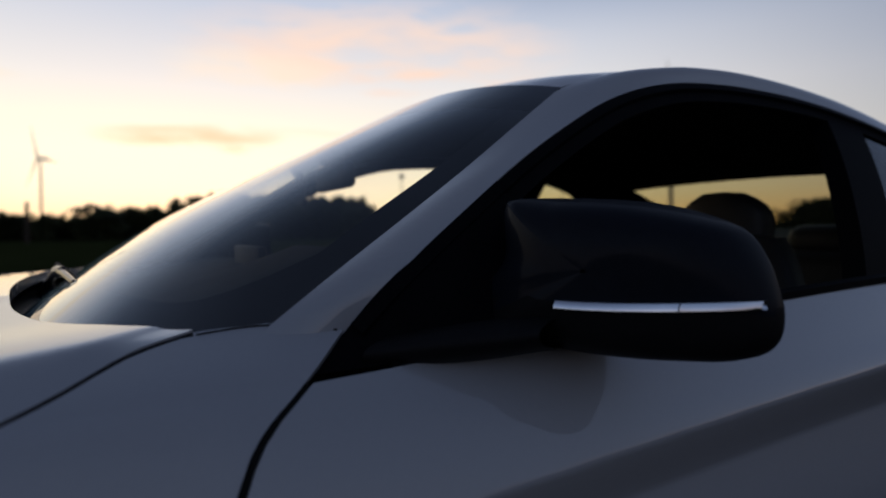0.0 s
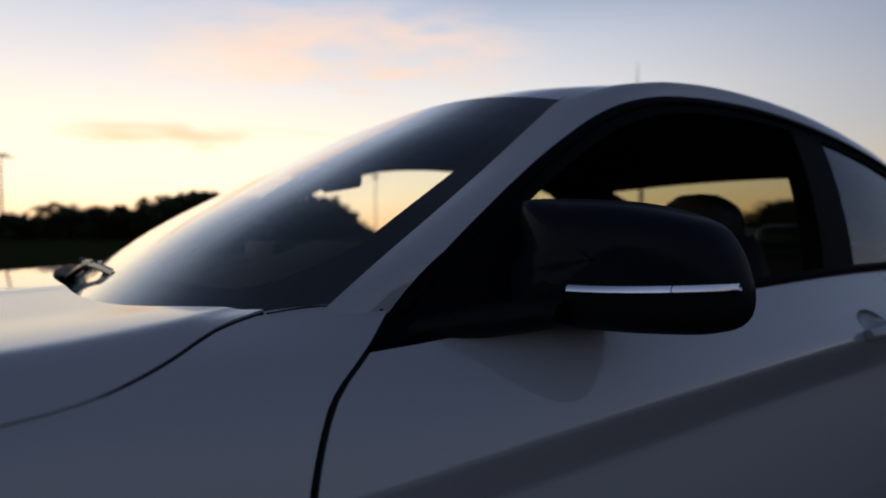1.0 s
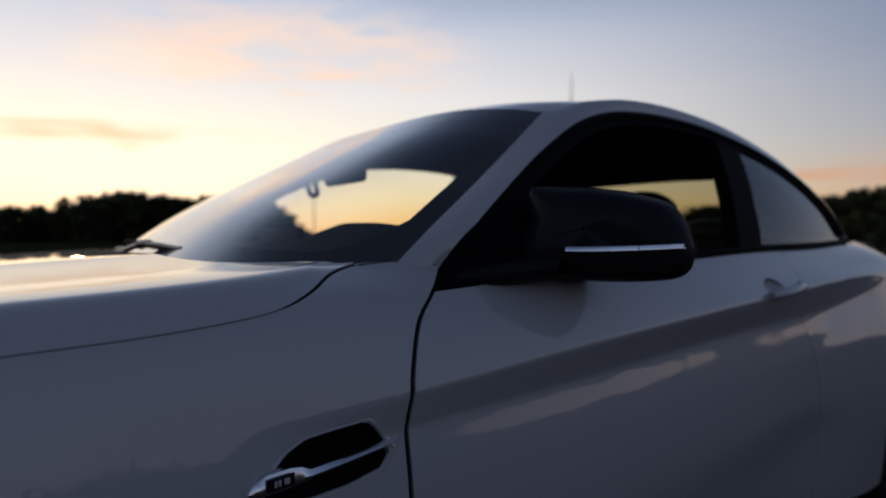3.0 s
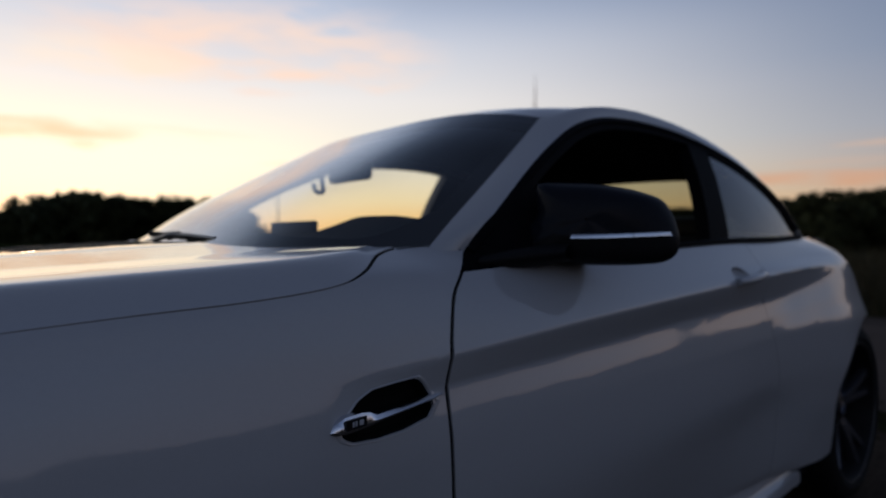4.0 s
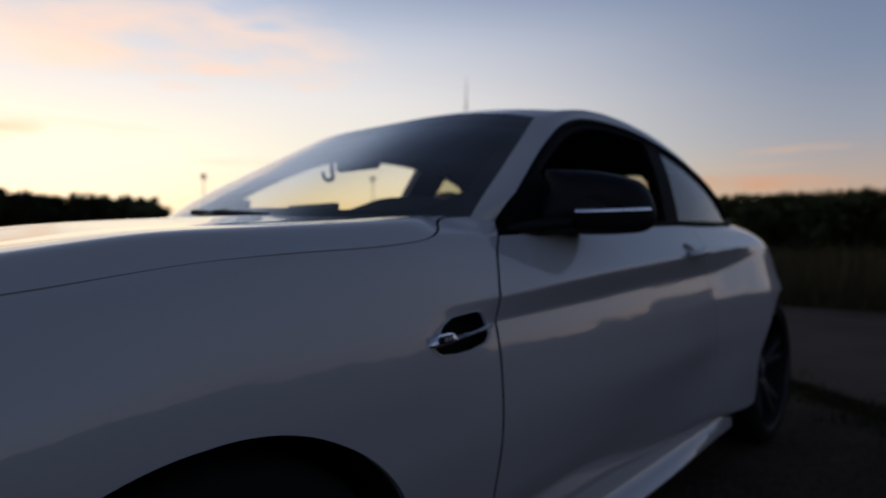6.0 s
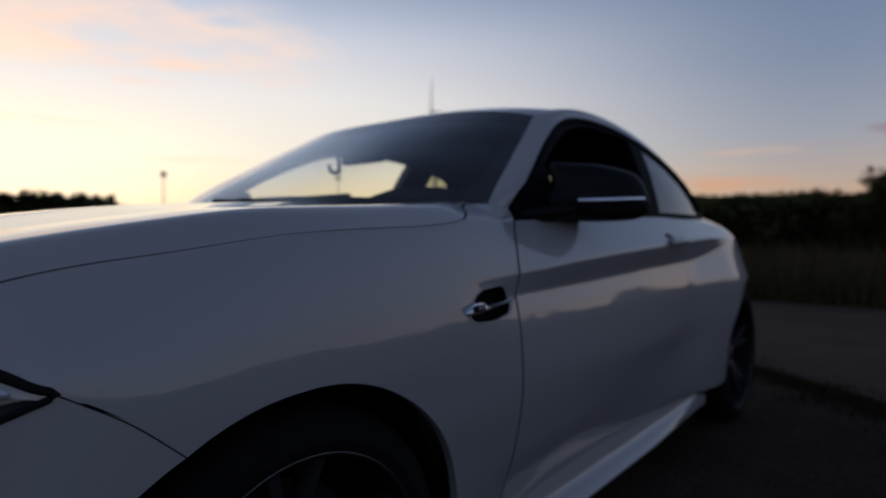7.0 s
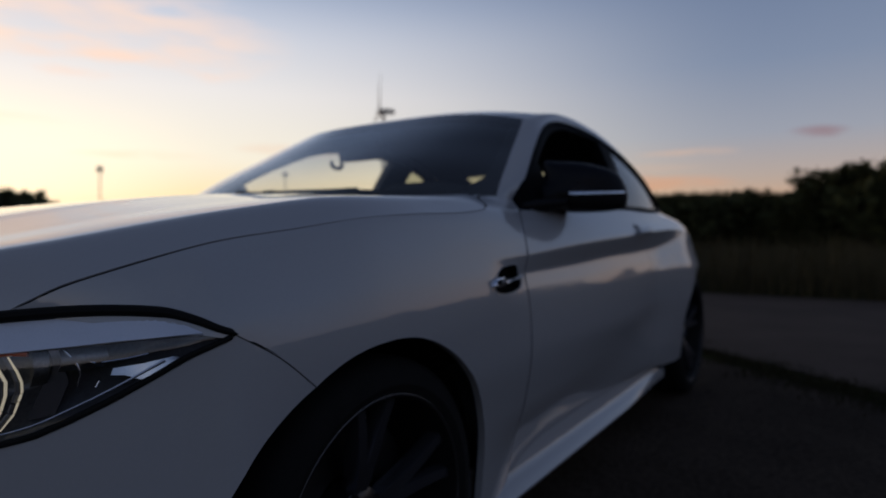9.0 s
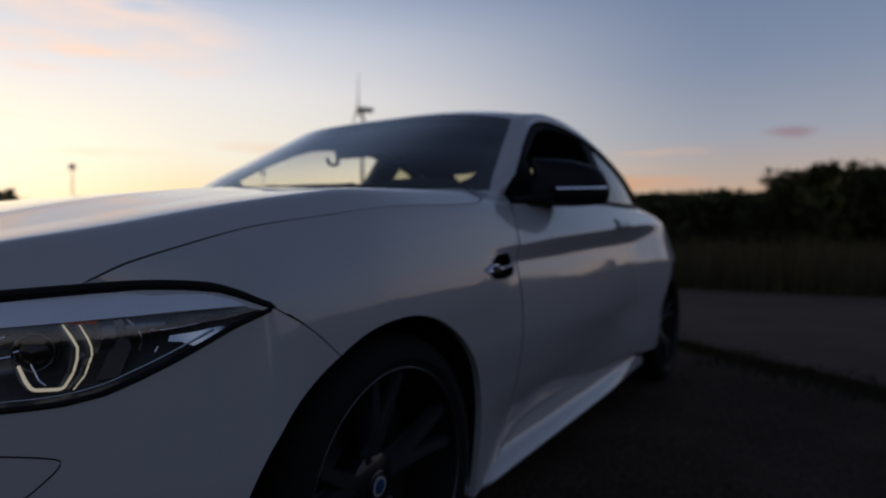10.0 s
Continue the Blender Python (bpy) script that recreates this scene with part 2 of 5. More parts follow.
def pchip(xs, ys):
    """A smooth curve through the points that never overshoots; straight beyond its ends."""
    x, y = np.array(xs, float), np.array(ys, float)
    h, d = np.diff(x), np.diff(y) / np.diff(x)
    m = np.zeros_like(y)
    m[0], m[-1] = d[0], d[-1]
    for i in range(1, len(x) - 1):
        if d[i - 1] * d[i] > 0:
            w1, w2 = 2 * h[i] + h[i - 1], h[i] + 2 * h[i - 1]
            m[i] = (w1 + w2) / (w1 / d[i - 1] + w2 / d[i])

    def f(q):
        q = np.asarray(q, float)
        c = np.clip(q, x[0], x[-1])
        i = np.clip(np.searchsorted(x, c) - 1, 0, len(h) - 1)
        t = (c - x[i]) / h[i]
        v = (2 * t**3 - 3 * t**2 + 1) * y[i] + (t**3 - 2 * t**2 + t) * h[i] * m[i] + (3 * t**2 - 2 * t**3) * y[i + 1] + (t**3 - t**2) * h[i] * m[i + 1]
        return v + np.where(q < x[0], (q - x[0]) * m[0], 0) + np.where(q > x[-1], (q - x[-1]) * m[-1], 0)
    return f


def line3(points):
    """Two curves over the first coordinate."""
    p = np.array(points, float)
    return pchip(p[:, 0], p[:, 1]), pchip(p[:, 0], p[:, 2])


def smooth(points, n, closed=False):
    """n points at even steps along a Catmull-Rom curve."""
    p = np.array(points, float)
    q = np.vstack([p[-1], p, p[0], p[1]]) if closed else np.vstack([2 * p[0] - p[1], p, 2 * p[-1] - p[-2]])
    out = []
    for i in range(1, len(q) - 2):
        for t in np.linspace(0, 1, 12, endpoint=False):
            a, b, c, d = q[i - 1], q[i], q[i + 1], q[i + 2]
            out.append(0.5 * (2 * b + (c - a) * t + (2 * a - 5 * b + 4 * c - d) * t * t + (3 * b - a - 3 * c + d) * t**3))
    out.append(q[-2])
    return evenly(out, n)


def evenly(points, n):
    p = np.array(points, float)
    s = np.concatenate([[0], np.cumsum(np.linalg.norm(np.diff(p, axis=0), axis=1))])
    u = np.linspace(0, s[-1], n)
    return np.stack([np.interp(u, s, p[:, k]) for k in range(p.shape[1])], -1)


def coons(bottom, top, left, right, nu, nv):
    """A net between four border curves (bottom and top run the same way, left and right upwards)."""
    b, t, l, r = evenly(bottom, nu), evenly(top, nu), evenly(left, nv), evenly(right, nv)
    u, v = np.linspace(0, 1, nu)[None, :, None], np.linspace(0, 1, nv)[:, None, None]
    return (1 - v) * b[None] + v * t[None] + (1 - u) * l[:, None] + u * r[:, None] - (
        (1 - u) * (1 - v) * b[0] + u * (1 - v) * b[-1] + (1 - u) * v * t[0] + u * v * t[-1])


def mesh_object(name, verts, faces, mat, parent=None, label="", angle=38, flat=False):
    me = bpy.data.meshes.new(name)
    me.from_pydata([tuple(v) for v in verts], [], [tuple(f) for f in faces])
    me.validate()
    if not flat:
        me.shade_smooth()
        me.set_sharp_from_angle(angle=radians(angle))
    me.materials.append(mat)
    ob = new(name, me)
    if parent is not None:
        ob.parent = parent
    if label:
        tagged(ob, label)
    return ob


def part(name, bm, mat, parent=None, label="", angle=38):
    bmesh.ops.recalc_face_normals(bm, faces=bm.faces)
    me = bpy.data.meshes.new(name)
    bm.to_mesh(me)
    bm.free()
    me.shade_smooth()
    me.set_sharp_from_angle(angle=radians(angle))
    me.materials.append(mat)
    ob = new(name, me)
    if parent is not None:
        ob.parent = parent
    if label:
        tagged(ob, label)
    return ob


def net(P, outward, rim=0.0, roll=0.0, normals=None):
    """Vertices and faces of a net P[v, u, 3]; outward: a rough direction that its face looks in. rim: its border turns in by so much."""
    nv, nu = P.shape[:2]
    du, dv = np.gradient(P, axis=1), np.gradient(P, axis=0)
    n = np.cross(du, dv)
    n /= np.maximum(np.linalg.norm(n, axis=2, keepdims=True), 1e-9)
    flip = (n * np.array(outward)).sum(2).mean() < 0
    if flip:
        n = -n
    if normals is not None:
        n = normals
    verts = [tuple(p) for p in P.reshape(-1, 3)]
    faces = []
    for j in range(nv - 1):
        for i in range(nu - 1):
            q = (j * nu + i, j * nu + i + 1, (j + 1) * nu + i + 1, (j + 1) * nu + i)
            faces.append(q[::-1] if flip else q)
    if rim:
        ring = [(0, i) for i in range(nu)] + [(j, nu - 1) for j in range(1, nv)] + [(nv - 1, i) for i in range(nu - 2, -1, -1)] + [(j, 0) for j in range(nv - 2, 0, -1)]
        last = [j * nu + i for j, i in ring]
        for depth in ((roll, rim) if roll else (rim,)):
            start = len(verts)
            for j, i in ring:
                verts.append(tuple(P[j, i] - n[j, i] * depth))
            k = len(ring)
            for a in range(k):
                b = (a + 1) % k
                q = (last[a], start + a, start + b, last[b])
                faces.append(q[::-1] if flip else q)
            last = list(range(start, start + k))
    return verts, faces


def sheet(name, P, mat, outward, parent=None, label="", rim=0.0, angle=38):
    v, f = net(P, outward, rim)
    return mesh_object(name, v, f, mat, parent, label, angle)


def tube(points, radius, sides=8, closed=False, squash=1.0):
    """Vertices and faces of a round bar along the points; radius: one number, or one for each point."""
    p = np.array(points, float)
    r = np.broadcast_to(np.array(radius, float), (len(p),))
    verts, faces = [], []
    ref = np.array((0.0, 0, 1))
    n = len(p)
    for i in range(n):
        a, b = p[(i - 1) % n] if closed or i else p[i], p[(i + 1) % n] if closed or i < n - 1 else p[i]
        t = (b - a) / max(np.linalg.norm(b - a), 1e-9)
        rr = ref if abs(t @ ref) < 0.95 else np.array((1.0, 0, 0))
        s = np.cross(t, rr)
        s /= np.linalg.norm(s)
        w = np.cross(s, t)
        for k in range(sides):
            q = 2 * math.pi * k / sides
            verts.append(tuple(p[i] + r[i] * (math.cos(q) * s + squash * math.sin(q) * w)))
    for i in range(n if closed else n - 1):
        j = (i + 1) % n
        for k in range(sides):
            m = (k + 1) % sides
            faces.append((i * sides + k, i * sides + m, j * sides + m, j * sides + k))
    if not closed:
        faces.append(tuple(range(sides))[::-1])
        faces.append(tuple(range((n - 1) * sides, n * sides)))
    return verts, faces


def lathe(profile, steps=64, axis="y"):
    """Turns (radius, along) pairs round the y axis."""
    verts, faces = [], []
    m = len(profile)
    for i in range(steps):
        a = 2 * math.pi * i / steps
        for r, h in profile:
            verts.append((r * math.cos(a), h, r * math.sin(a)))
    for i in range(steps):
        j = (i + 1) % steps
        for k in range(m - 1):
            faces.append((i * m + k, i * m + k + 1, j * m + k + 1, j * m + k))
    return verts, faces


def join(*pieces):
    verts, faces = [], []
    for v, f in pieces:
        o = len(verts)
        verts += [tuple(q) for q in v]
        faces += [tuple(i + o for i in q) for q in f]
    return verts, faces


def rounded_box(sx, sy, sz, r, seg=3, at=(0, 0, 0)):
    bm = bmesh.new()
    bmesh.ops.create_cube(bm, size=1)
    bmesh.ops.scale(bm, vec=(sx, sy, sz), verts=bm.verts)
    bmesh.ops.bevel(bm, geom=bm.edges[:] + bm.verts[:], offset=r, segments=seg, profile=0.5, affect="EDGES")
    bmesh.ops.translate(bm, vec=at, verts=bm.verts)
    return bm


def flipped(v):
    """The same points on the car's other side."""
    return [(x, -y, z) for x, y, z in v]


def both(name, verts, faces, mat, parent, label="", angle=38):
    """A part on the car's left side and its mirror image on the right. Returns the left one and the right one."""
    a = mesh_object(name, verts, faces, mat, parent, label, angle)
    b = mesh_object(name, flipped(verts), [f[::-1] for f in faces], mat, parent, label, angle)
    return a, b

# ---- the car: front axle at x 0, rear axle at x 2.69, middle plane y 0, its left side towards -y ----
car = tagged(new("car"), "white two-door coupe parked on dark gravel at dusk", "car")

# lengthwise lines of the body side, from the sill up: x, height, half width
NOSE = [(-0.72, 0.52), (-0.66, 0.605), (-0.6, 0.680), (-0.5, 0.776), (-0.43, 0.828), (-0.375, 0.861)]   # plan of the front corner: x, half width


def nose(z, out=0.0):
    return [(x, z, w + out) for x, w in NOSE]


LINE_FOOT = line3(nose(0.15, 0.01) + [(-0.31, 0.15, 0.905), (0.36, 0.15, 0.885), (0.9, 0.15, 0.795), (1.8, 0.15, 0.795), (2.3, 0.15, 0.90), (2.7, 0.15, 0.90), (3.1, 0.16, 0.74), (3.6, 0.2, 0.60)])
LINE_SILL = line3(nose(0.30, 0.036) + [(-0.31, 0.30, 0.930), (0.36, 0.30, 0.892), (0.7, 0.30, 0.856), (1.2, 0.30, 0.848), (1.6, 0.30, 0.861), (1.85, 0.30, 0.878), (2.25, 0.30, 0.912), (2.69, 0.30, 0.936), (2.9, 0.30, 0.83), (3.1, 0.30, 0.72), (3.6, 0.3, 0.60)])
LINE_LOW = line3(nose(0.44, 0.032) + [(-0.31, 0.44, 0.932), (0.36, 0.44, 0.907), (0.7, 0.43, 0.902), (1.2, 0.45, 0.895), (1.6, 0.47, 0.893), (1.85, 0.49, 0.8955), (2.25, 0.47, 0.929), (2.66, 0.45, 0.960), (2.9, 0.45, 0.85), (3.1, 0.45, 0.73), (3.6, 0.45, 0.61)])
LINE_MID = line3(nose(0.57, 0.014) + [(-0.31, 0.57, 0.917), (-0.1, 0.57, 0.925), (0.36, 0.57, 0.925), (0.7, 0.57, 0.919), (1.2, 0.57, 0.914), (1.6, 0.58, 0.910), (1.85, 0.59, 0.908), (2.25, 0.59, 0.937), (2.5, 0.58, 0.965), (2.69, 0.58, 0.955), (2.9, 0.60, 0.85), (3.1, 0.60, 0.74), (3.6, 0.6, 0.62)])
LINE_HIP = line3(nose(0.67) + [(-0.31, 0.675, 0.902), (-0.2, 0.672, 0.918), (0.0, 0.662, 0.9265), (0.36, 0.665, 0.9245), (0.7, 0.688, 0.9085), (1.2, 0.690, 0.9035), (1.6, 0.692, 0.9010), (1.85, 0.700, 0.9015), (2.2, 0.708, 0.927), (2.48, 0.70, 0.957), (2.69, 0.70, 0.947), (2.9, 0.73, 0.84), (3.1, 0.73, 0.745), (3.6, 0.73, 0.62)])
LINE_UNDER = line3(nose(0.715, -0.004) + [(-0.31, 0.737, 0.893), (-0.2, 0.75, 0.905), (0.0, 0.765, 0.914), (0.36, 0.766, 0.913), (0.6, 0.772, 0.894), (0.9, 0.779, 0.8858), (1.38, 0.797, 0.879), (1.74, 0.808, 0.8755), (2.0, 0.820, 0.8780), (2.2, 0.846, 0.890), (2.4, 0.878, 0.9015), (2.5, 0.882, 0.902), (2.69, 0.884, 0.890), (2.9, 0.87, 0.82), (3.1, 0.86, 0.73), (3.6, 0.85, 0.60)])
LINE_EDGE = line3(nose(0.737, -0.012) + [(-0.31, 0.78, 0.873), (-0.2, 0.80, 0.884), (0.0, 0.822, 0.900), (0.36, 0.808, 0.904), (0.6, 0.818, 0.903), (0.9, 0.839, 0.905), (1.38, 0.865, 0.903), (1.74, 0.882, 0.901), (2.0, 0.896, 0.899), (2.25, 0.904, 0.898), (2.5, 0.907, 0.893), (2.69, 0.909, 0.878), (2.9, 0.905, 0.80), (3.1, 0.9, 0.715), (3.6, 0.9, 0.58)])
LINE_OVER = line3(nose(0.755, -0.02) + [(-0.31, 0.82, 0.848), (-0.2, 0.842, 0.862), (0.0, 0.867, 0.884), (0.36, 0.872, 0.889), (0.6, 0.872, 0.885), (0.9, 0.888, 0.879), (1.38, 0.907, 0.875), (1.74, 0.922, 0.870), (2.0, 0.930, 0.864), (2.25, 0.936, 0.858), (2.5, 0.942, 0.857), (2.69, 0.948, 0.842), (2.9, 0.95, 0.765), (3.1, 0.95, 0.69), (3.6, 0.94, 0.55)])
LINE_BELT = line3([(-0.72, 0.768, 0.49), (-0.66, 0.771, 0.575), (-0.6, 0.774, 0.650), (-0.527, 0.778, 0.733), (-0.45, 0.812, 0.780), (-0.3, 0.856, 0.820), (-0.15, 0.880, 0.848), (0.0, 0.902, 0.862), (0.15, 0.914, 0.868), (0.3, 0.922, 0.868), (0.45, 0.936, 0.859), (0.6, 0.939, 0.846), (0.69, 0.941, 0.835), (0.9, 0.952, 0.828), (1.3, 0.967, 0.828), (1.75, 0.985, 0.826), (2.2, 0.993, 0.812), (2.5, 1.003, 0.775), (2.9, 1.01, 0.68), (3.6, 0.98, 0.50)])
LINE_TOP = line3([(-0.72, 0.79, 0.40), (-0.6, 0.815, 0.56), (-0.45, 0.862, 0.65), (-0.3, 0.90, 0.69), (0.0, 0.942, 0.72), (0.3, 0.966, 0.735), (0.5, 0.982, 0.745), (0.605, 0.986, 0.742), (0.67, 0.988, 0.760), (0.74, 0.986, 0.772), (0.85, 1.0, 0.79), (1.3, 1.03, 0.79), (2.2, 1.04, 0.77), (2.9, 1.035, 0.60), (3.6, 1.0, 0.45)])


CREASE = pchip([-0.8, 0.38, 0.58, 2.2, 2.46, 3.6], [0, 0, 1, 1, 0, 0])


FLANK = pchip([-0.8, -0.32, -0.2, 0.38, 0.58, 3.6], [0, 0, 1, 1, 0, 0])


def between(a, b, k, dw, df):
    """A line part of the way from one line to the next, pushed out by dw where the crease runs and by df over the front wheel."""
    return (lambda x: a[0](x) + (b[0](x) - a[0](x)) * k), (lambda x: a[1](x) + (b[1](x) - a[1](x)) * k + dw * CREASE(x) + df * FLANK(x))


def across(lines, x, z):
    """The half width at each x and height, by a smooth curve up through the lines."""
    x, z = np.asarray(x, float), np.asarray(z, float)
    shape = x.shape
    x, z = x.ravel(), z.ravel()
    Z, W = np.stack([a(x) for a, _ in lines], 1), np.stack([b(x) for _, b in lines], 1)
    h, d = np.diff(Z, axis=1), np.diff(W, axis=1) / np.diff(Z, axis=1)
    m = np.zeros_like(Z)
    m[:, 0], m[:, -1] = d[:, 0], d[:, -1]
    w1, w2 = 2 * h[:, 1:] + h[:, :-1], h[:, 1:] + 2 * h[:, :-1]
    same = d[:, :-1] * d[:, 1:] > 0
    with np.errstate(all="ignore"):
        m[:, 1:-1] = np.where(same, (w1 + w2) / (w1 / d[:, :-1] + w2 / d[:, 1:]), 0)
    c = np.clip(z, Z[:, 0], Z[:, -1])
    i = np.clip((Z <= c[:, None]).sum(1) - 1, 0, Z.shape[1] - 2)
    r = np.arange(len(x))
    t = (c - Z[r, i]) / h[r, i]
    v = (2 * t**3 - 3 * t**2 + 1) * W[r, i] + (t**3 - 2 * t**2 + t) * h[r, i] * m[r, i] + (3 * t**2 - 2 * t**3) * W[r, i + 1] + (t**3 - t**2) * h[r, i] * m[r, i + 1]
    v += np.where(z < Z[:, 0], (z - Z[:, 0]) * m[:, 0], 0) + np.where(z > Z[:, -1], (z - Z[:, -1]) * m[:, -1], 0)
    return v.reshape(shape)


CORE_LINES = (LINE_FOOT, LINE_SILL, LINE_LOW, LINE_MID, LINE_HIP, between(LINE_HIP, LINE_UNDER, 0.45, 0.0010, 0.0022), LINE_UNDER, LINE_EDGE, LINE_OVER, LINE_BELT, LINE_TOP)


def beside(line, dz, dw):
    """A line close beside another, to sharpen an edge; where the edge fades it runs on the plain curve."""
    def width(x):
        plain = across(CORE_LINES, x, line[0](x) + dz)
        return plain + (line[1](x) + dw - plain) * CREASE(x)
    return (lambda x: line[0](x) + dz), width


SIDE_LINES = CORE_LINES[:6] + (beside(LINE_UNDER, -0.006, 0.0011), LINE_UNDER, beside(LINE_UNDER, 0.005, 0.0012), beside(LINE_EDGE, -0.003, -0.0007), LINE_EDGE,
                               beside(LINE_EDGE, 0.003, -0.0012)) + CORE_LINES[8:]


def half_width(x, z):
    """The body's half width at each x and height."""
    return across(SIDE_LINES, x, z)


def on_side(G, proud=0.0):
    """A net of (x, height) laid on the left body side."""
    return np.stack([G[..., 0], -(half_width(G[..., 0], G[..., 1]) + proud), G[..., 1]], -1)


def side_normals(G):
    """Outward directions of the left body side at a net of (x, height)."""
    x, z, e = G[..., 0], G[..., 1], 0.004
    n = np.stack([-(half_width(x + e, z) - half_width(x - e, z)) / (2 * e), -np.ones_like(x), -(half_width(x, z + e) - half_width(x, z - e)) / (2 * e)], -1)
    return n / np.linalg.norm(n, axis=2, keepdims=True)


def side_net(G, rim=0.0, proud=0.0):
    return net(on_side(G, proud), (0, -1, 0), rim, normals=side_normals(G))


def glass_width(x, z):
    x, z = np.asarray(x, float), np.asarray(z, float)
    d = z - LINE_BELT[0](x)
    lean = 0.826 - 0.30 * d - 0.6 * np.clip(d, 0, 1) ** 2
    lean = lean - 0.027 * np.clip((0.81 - x) / 0.06, 0, 1) * np.clip((z - 0.945) / 0.025, 0, 1)
    return lean - np.where(x > 1.9, 0.045 * ((x - 1.9) / 0.6) ** 2, 0)


def on_glass(G, proud=0.0):
    """A net of (x, height) laid on the left side of the greenhouse."""
    return np.stack([G[..., 0], -(glass_width(G[..., 0], G[..., 1]) + proud), G[..., 1]], -1)


HUB_F, HUB_R = (0.014, 0.327), (2.70, 0.334)
ARCH_F, ARCH_R = 0.352, 0.350


def arch(hub, radius, a0, a1, n=40):
    return [(hub[0] + radius * math.cos(radians(a)), hub[1] + radius * math.sin(radians(a))) for a in np.linspace(a0, a1, n)]


HOOD_SHUT = [(-0.523, 0.769), (-0.503, 0.784), (-0.45, 0.8115), (-0.3, 0.856), (-0.15, 0.880), (0.0, 0.902), (0.15, 0.914), (0.3, 0.922), (0.42, 0.934), (0.49, 0.952), (0.55, 0.973), (0.604, 0.984)]
DOOR_SHUT = [(0.584, 0.185), (0.588, 0.45), (0.593, 0.60), (0.597, 0.70), (0.602, 0.79), (0.613, 0.85), (0.640, 0.905), (0.688, 0.941)]
LAMP_TOP = [(-0.306, 0.731), (-0.326, 0.7385), (-0.346, 0.7510), (-0.37, 0.7610), (-0.409, 0.767), (-0.464, 0.769), (-0.527, 0.765), (-0.595, 0.758), (-0.66, 0.751)]
LAMP_LOW = [(-0.306, 0.729), (-0.3525, 0.7085), (-0.395, 0.6825), (-0.436, 0.6585), (-0.473, 0.6385), (-0.506, 0.622), (-0.546, 0.611), (-0.595, 0.606), (-0.66, 0.604)]
GAP = 0.0042
door_shut = smooth(DOOR_SHUT, 60)
hood_shut = smooth(HOOD_SHUT, 60)
lamp_edge = [(x, z + 0.004) for x, z in LAMP_TOP[:7]]
fender_outer = np.vstack([lamp_edge, np.stack([hood_shut[1:, 0], hood_shut[1:, 1] - GAP * np.interp(hood_shut[1:, 0], (-0.5, -0.3, 0.0, 0.2, 0.42), (0.9, 0.62, 0.5, 0.88, 1.05))], -1), [(0.64, 0.948)], door_shut[door_shut[:, 1] < 0.906][::-1] + (-GAP, 0)])
fender_arch = [(HUB_F[0] + r * math.cos(radians(a)), HUB_F[1] + r * math.sin(radians(a))) for a, r in zip(np.linspace(122, -24, 60), np.interp(np.linspace(-122, 24, 60), (-122, -95, -60, -30, 0, 24), (0.362, 0.353, 0.353, 0.361, 0.378, 0.386)))]
fender_net = coons(fender_arch, fender_outer, smooth([fender_arch[0], (-0.240, 0.688), (-0.306, 0.735)], 24), [fender_arch[-1], (0.580, 0.185)], 190, 64)
upper = door_shut[door_shut[:, 1] > 0.865] + (-GAP, 0)
tab_net = coons(upper, [(0.604, 0.9812), (0.67, 0.986), (0.738, 0.977)], [upper[0], (0.606, 0.93), (0.604, 0.9812)], [upper[-1], (0.738, 0.977)], 24, 24)
VENT = [(0.3985, 0.747), (0.411, 0.7625), (0.431, 0.781), (0.455, 0.791), (0.496, 0.794), (0.537, 0.7955), (0.549, 0.786), (0.563, 0.769), (0.575, 0.754), (0.556, 0.7345), (0.506, 0.727), (0.459, 0.726), (0.418, 0.730), (0.4035, 0.737)]
vent_ring = evenly(VENT + VENT[:1], 121)[:-1]


def within(p, ring):
    """Whether points lie inside a closed ring."""
    a, b = ring, np.roll(ring, -1, axis=0)
    x, y = p[:, None, 0], p[:, None, 1]
    with np.errstate(all="ignore"):
        cross = ((a[None, :, 1] > y) != (b[None, :, 1] > y)) & (x < (b[None, :, 0] - a[None, :, 0]) * (y - a[None, :, 1]) / (b[None, :, 1] - a[None, :, 1]) + a[None, :, 0])
    return cross.sum(1) % 2 == 1


flat2 = fender_net.reshape(-1, 2)
in_vent = within(flat2, vent_ring)
v, f = side_net(fender_net, 0.018)
f = [q for q in f if not all(i < len(in_vent) and in_vent[i] for i in q)]
near = vent_ring[np.linalg.norm(flat2[in_vent][:, None] - vent_ring[None], axis=2).argmin(1)]
for i, p in zip(np.where(in_vent)[0], on_side(near[None])[0]):
    v[i] = tuple(p)
v, f = join((v, f), side_net(tab_net, 0.008, -0.0007))
both("front_fender", v, f, PAINT, car)

# door skin
belt_l = [(x, float(LINE_BELT[0](x))) for x in np.linspace(0.69, 1.86, 20)]
DOOR_REAR = [(1.90, 0.19), (1.925, 0.32), (1.93, 0.45), (1.915, 0.60), (1.885, 0.75), (1.865, 0.88), (1.86, 0.988)]
door_front = smooth(DOOR_SHUT, 40)[2:] + (GAP, 0)
door_net = coons([tuple(door_front[0]), (1.905, 0.216)], belt_l, door_front, smooth(DOOR_REAR, 40)[4:], 130, 150)
v, f = side_net(door_net, 0.02)
